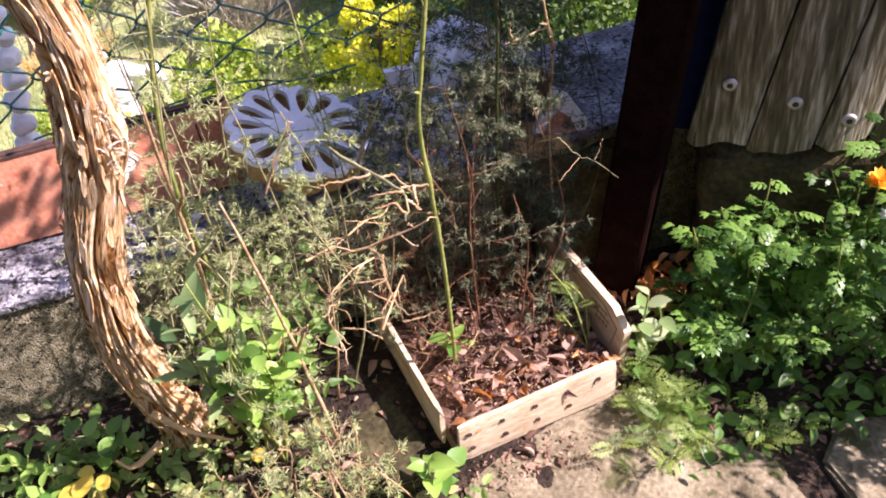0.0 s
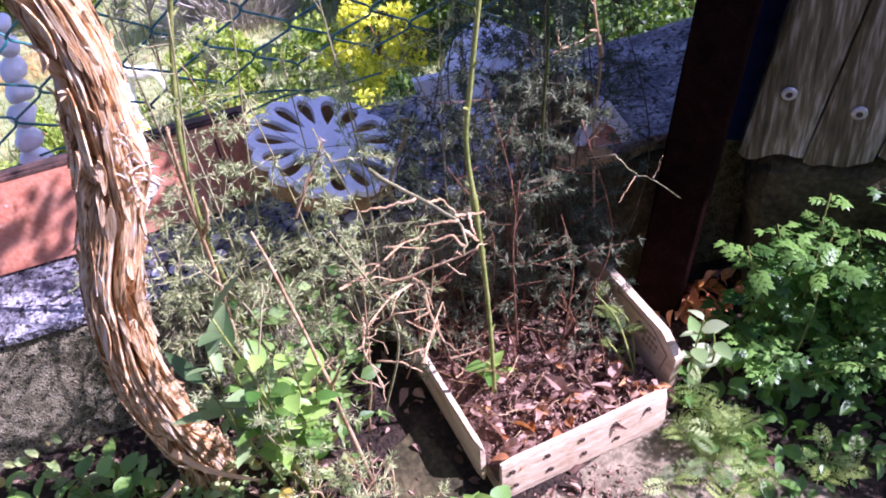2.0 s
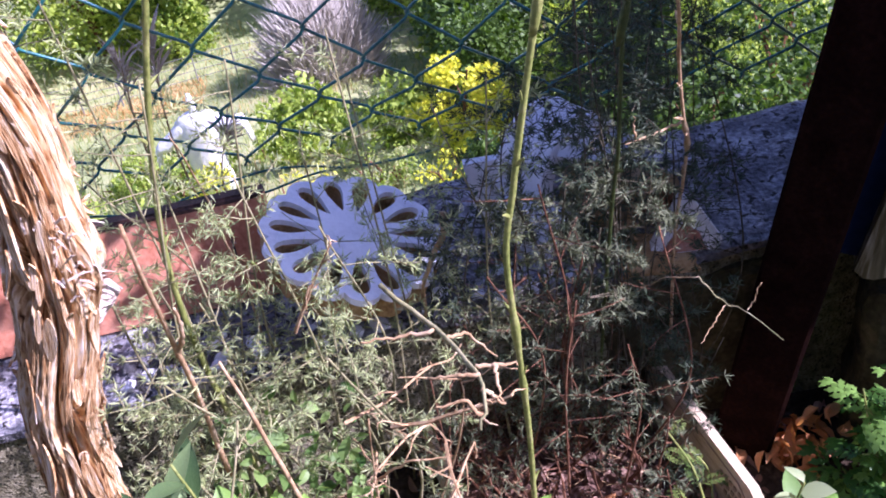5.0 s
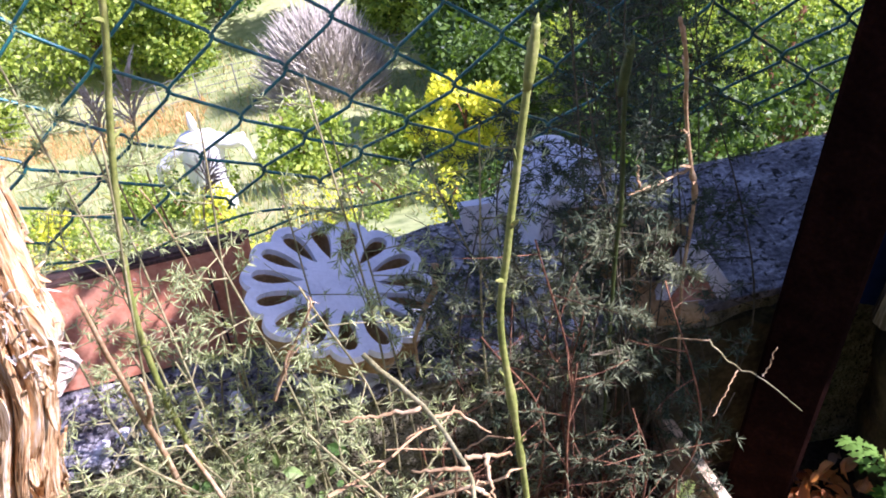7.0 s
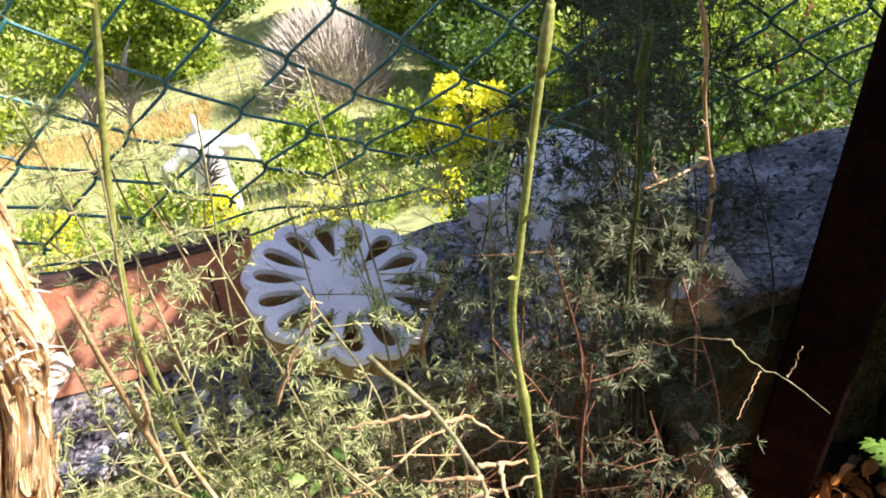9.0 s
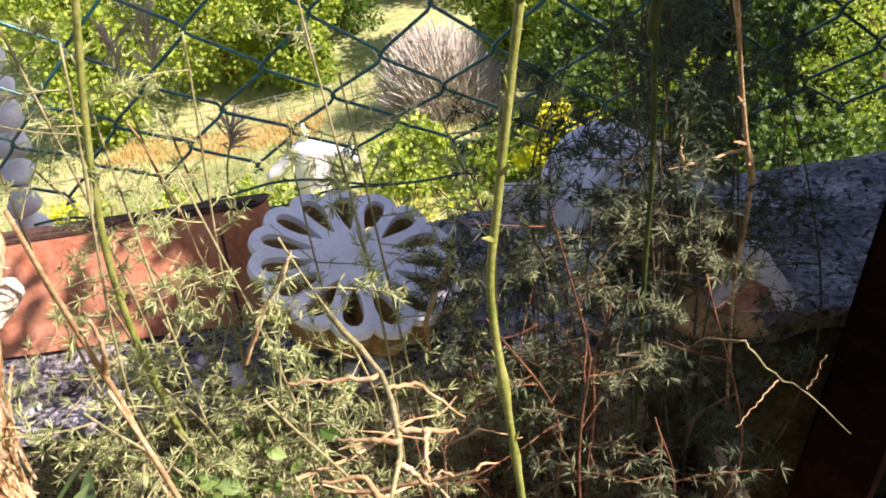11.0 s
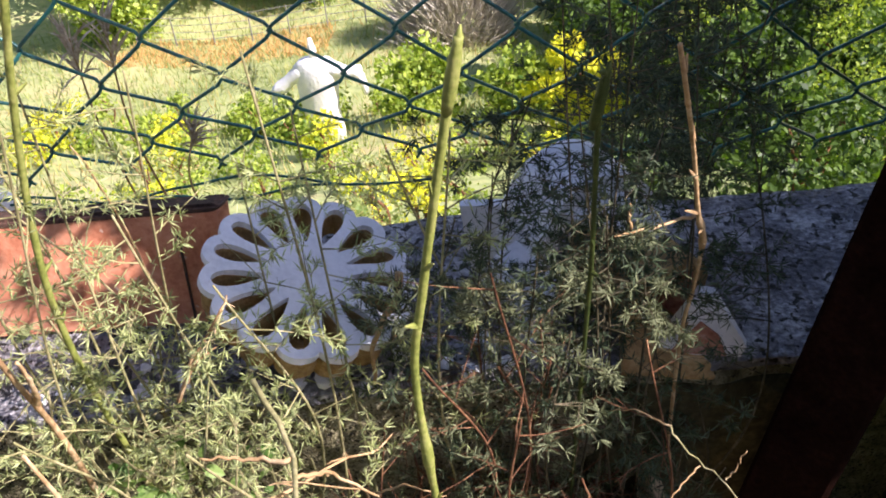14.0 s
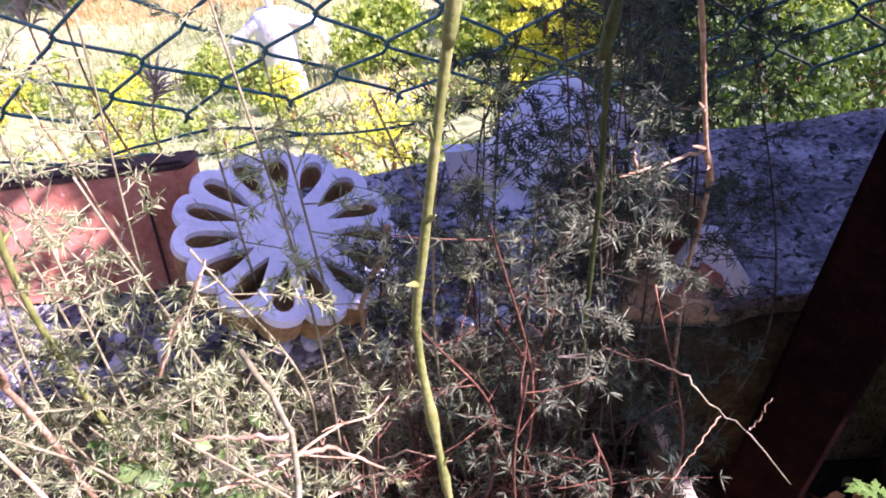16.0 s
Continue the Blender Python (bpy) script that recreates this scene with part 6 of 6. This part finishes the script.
def bare_shrub(x, y, height, spread, seed):
    """A leafless grey shrub: many fine twigs from one foot."""
    r = np.random.default_rng(seed)
    z = ground_z(x, y)
    f = thing("bare_shrub", (x, y, z), "rounded leafless grey shrub in the valley", "shrub", "valley shrubs")
    g = Geo()
    for k in range(14):
        az, el = r.uniform(0, 6.28), r.uniform(0.3, 1.4)
        d = np.array([math.cos(az) * math.cos(el) * spread, math.sin(az) * math.cos(el) * spread, math.sin(el) * height])
        g = Geo()
        tube(g, smooth_line([(x, y, z), np.array([x, y, z]) + d * 0.5 + r.normal(size=3) * 0.05, np.array([x, y, z]) + d * 0.8], 6), np.linspace(0.03, 0.012, 6), 5)
        part("limb", g, GREYLEAF, f)
    g = Geo()
    n = 5200
    d = r.normal(size=(n, 3))
    d[:, 2] = np.abs(d[:, 2]) * 1.2
    d /= np.linalg.norm(d, axis=1)[:, None]
    p = np.array([x, y, z]) + d * (0.45 + 0.45 * r.random((n, 1))) * np.array([spread, spread, height])
    g.many([(-0.03, 0, 0), (0.03, 0, 0), (0, 0, 0.05), (0, 1, 0)], [(0, 1, 3), (1, 2, 3), (2, 0, 3)], frames_at(p, d + r.normal(size=(n, 3)) * 0.30 + (0, 0, 0.75), 0.34 * r.uniform(0.4, 1.5, n)))
    part("twig_growth", g, GREYLEAF, f, kind="stuff")
    return f


bare_shrub(-0.30, 14.8, 1.75, 1.25, 61)


def scarecrow():
    """A shirt on a cross of poles, one plain mesh."""
    x, y = -1.56, 8.3
    z = ground_z(x, y)
    bm = bmesh.new()

    def ring(c, u, v, a, b, n=16):
        return [bm.verts.new(Vector(c) + Vector(u) * a * math.cos(t) + Vector(v) * b * math.sin(t)) for t in np.linspace(0, 2 * math.pi, n, endpoint=False)]

    def loft(rings):
        for p, q in zip(rings, rings[1:]):
            for i in range(len(p)):
                bm.faces.new((p[i], p[(i + 1) % len(p)], q[(i + 1) % len(p)], q[i]))
        bm.faces.new(rings[0][::-1])
        bm.faces.new(rings[-1])
    X, Y, Z = (1, 0, 0), (0, 1, 0), (0, 0, 1)
    body = [(-0.02, 0.23, 0.12), (0.2, 0.22, 0.12), (0.45, 0.235, 0.13), (0.66, 0.265, 0.13), (0.80, 0.29, 0.13), (0.90, 0.29, 0.11), (0.97, 0.19, 0.08), (1.0, 0.06, 0.04)]
    loft([ring((0.03 * math.sin(h * 9), 0, h), X, Y, a, b) for h, a, b in body])
    for s, drop in ((1, 0.03), (-1, 0.26)):
        loft([ring((s * t, -0.02, 0.88 - drop * (t / 0.55) ** 1.5 - 0.02 * math.sin(t * 20)), Y, Z, 0.07, 0.095 - 0.05 * t) for t in (0.10, 0.2, 0.3, 0.4, 0.5, 0.56)])
        loft([ring((s * (0.55 + 0.03 * k), -0.02, 0.86 - drop - 0.05 * k * k), X, Y, 0.045 - 0.012 * k, 0.05) for k in range(3)])
    loft([ring((0, 0, h), X, Y, 0.022, 0.022, 8) for h in (-0.1, 0.3, 0.7, 1.05)])
    loft([ring((0.0, 0, h), X, Y, a, a, 12) for h, a in ((1.0, 0.03), (1.06, 0.045), (1.12, 0.04), (1.2, 0.02))])
    for v in bm.verts:
        v.co += noise.noise_vector(v.co * 7) * 0.022
        v.co = Vector((x, y, z)) + Matrix.Rotation(radians(-12), 3, 'Z') @ Vector((v.co.x * 0.88 - 0.05, v.co.y, v.co.z * 1.06 - 0.05))
    bmesh.ops.recalc_face_normals(bm, faces=bm.faces[:])
    me = bpy.data.meshes.new("scarecrow")
    bm.to_mesh(me)
    bm.free()
    me.materials.append(CLOTH)
    me.polygons.foreach_set("use_smooth", [True] * len(me.polygons))
    return solo("scarecrow", me, CLOTH, "white cloth scarecrow with outstretched arms on a pole in the meadow", "scarecrow")


scarecrow()


def far_fence():
    f = thing("wire_fence", (-3.0, 16.2, ground_z(-3, 16.2)), "low grey wire fence at the far edge of the meadow", "fence")
    xs = np.arange(-6.5, 2.6, 0.75)
    for x in xs:
        z = ground_z(x, 16.2)
        g = Geo()
        tube(g, [(x, 16.2, z - 0.1), (x + 0.02, 16.2, z + 0.62)], 0.013, 6)
        part("post", g, GALV, f)
    for h in (0.15, 0.3, 0.45, 0.6):
        g = Geo()
        tube(g, [(x, 16.2, ground_z(x, 16.2) + h) for x in xs], 0.006, 4)
        part("wire", g, GALV, f)
    return f


far_fence()
r = np.random.default_rng(90)
n = 26000
px, py = r.uniform(-9, 5, n), 6 + 13 * r.random(n)
p = np.stack([px, py, [ground_z(a, b) - 0.02 for a, b in zip(px, py)]], 1)
d = np.stack([r.normal(size=n) * 0.35, r.normal(size=n) * 0.35, np.ones(n)], 1)
g = Geo()
g.many([(-0.05, 0, 0), (0.05, 0, 0), (0.03, 0.5, 0.05), (0, 1, 0.16)], [(0, 1, 2), (0, 2, 3)], frames_at(p, d, 0.16 * r.uniform(0.5, 1.5, n), r.uniform(0, 6.28, n)))
solo("meadow_grass", g, GRASS, "sunlit green and straw-coloured meadow grass", "grass", kind="stuff")


# a strip of dry grass at the far edge
n = 3600
px, py = r.uniform(-6.6, -2.6, n), r.uniform(14.6, 16.4, n)
p = np.stack([px, py, [ground_z(a, b) - 0.02 for a, b in zip(px, py)]], 1)
d = np.stack([r.normal(size=n) * 0.4, r.normal(size=n) * 0.4, np.ones(n)], 1)
g = Geo()
g.many([(-0.07, 0, 0), (0.07, 0, 0), (0.05, 0.5, 0.05), (0, 1, 0.16)], [(0, 1, 2), (0, 2, 3)], frames_at(p, d, 0.13 * r.uniform(0.5, 1.5, n), r.uniform(0, 6.28, n)))
solo("dry_grass", g, DRYGRASS, "strip of dry straw-coloured grass at the edge of the meadow", "grass", kind="stuff")
# grey stones piled behind the planter
for k, (x, y, z, rr) in enumerate(((-0.352, 0.428, 0.180, 0.016), (-0.326, 0.426, 0.180, 0.016), (-0.338, 0.427, 0.207, 0.015), (-0.334, 0.426, 0.234, 0.014), (-0.329, 0.426, 0.260, 0.014), (-0.321, 0.426, 0.285, 0.013), (-0.317, 0.426, 0.309, 0.013), (-0.312, 0.426, 0.332, 0.012), (-0.309, 0.426, 0.353, 0.011))):
    bm = bmesh.new()
    bmesh.ops.create_icosphere(bm, subdivisions=3, radius=rr)
    for v in bm.verts:
        v.co *= 1 + 0.28 * noise.noise(v.co / rr * 1.1 + Vector((k * 3, 0, 0)))
        v.co.z *= 0.85
        v.co += Vector((x, y, z))
    me = bpy.data.meshes.new("round_stone")
    bm.to_mesh(me)
    bm.free()
    me.materials.append(LIME)
    me.polygons.foreach_set("use_smooth", [True] * len(me.polygons))
    solo("round_stone", me, LIME, "rounded pale grey stone piled on the wall", "stone", "stones piled on the wall")

# rubble and crumbs of mortar along the wall edge
rr = np.random.default_rng(44)
LUMPS = []
for k in range(5):
    bm = bmesh.new()
    bmesh.ops.create_icosphere(bm, subdivisions=2, radius=1.0)
    for v in bm.verts:
        v.co *= 1 + 0.45 * noise.noise(v.co * 1.4 + Vector((k * 5, 2, 0)))
        v.co.z *= 0.65
    me = bpy.data.meshes.new("rubble_piece")
    bm.to_mesh(me)
    bm.free()
    me.materials.append(LIME if k % 2 else CONCRETE)
    LUMPS.append(me)
for k in range(90):
    x = rr.uniform(-0.30, 0.13)
    y = 0.246 + abs(rr.normal()) * 0.016
    s = rr.uniform(0.0022, 0.0075)
    ob = new("rubble_piece", LUMPS[k % 5])
    ob.location = (x, y, WALL_Z + s * 0.45)
    ob.rotation_euler = (rr.uniform(-0.4, 0.4), rr.uniform(-0.4, 0.4), rr.uniform(0, 6.28))
    ob.scale = (s * rr.uniform(0.8, 1.5), s, s)
    tagged(ob, "small whitish lump of broken mortar on the wall", "rubble", "rubble along the wall edge")
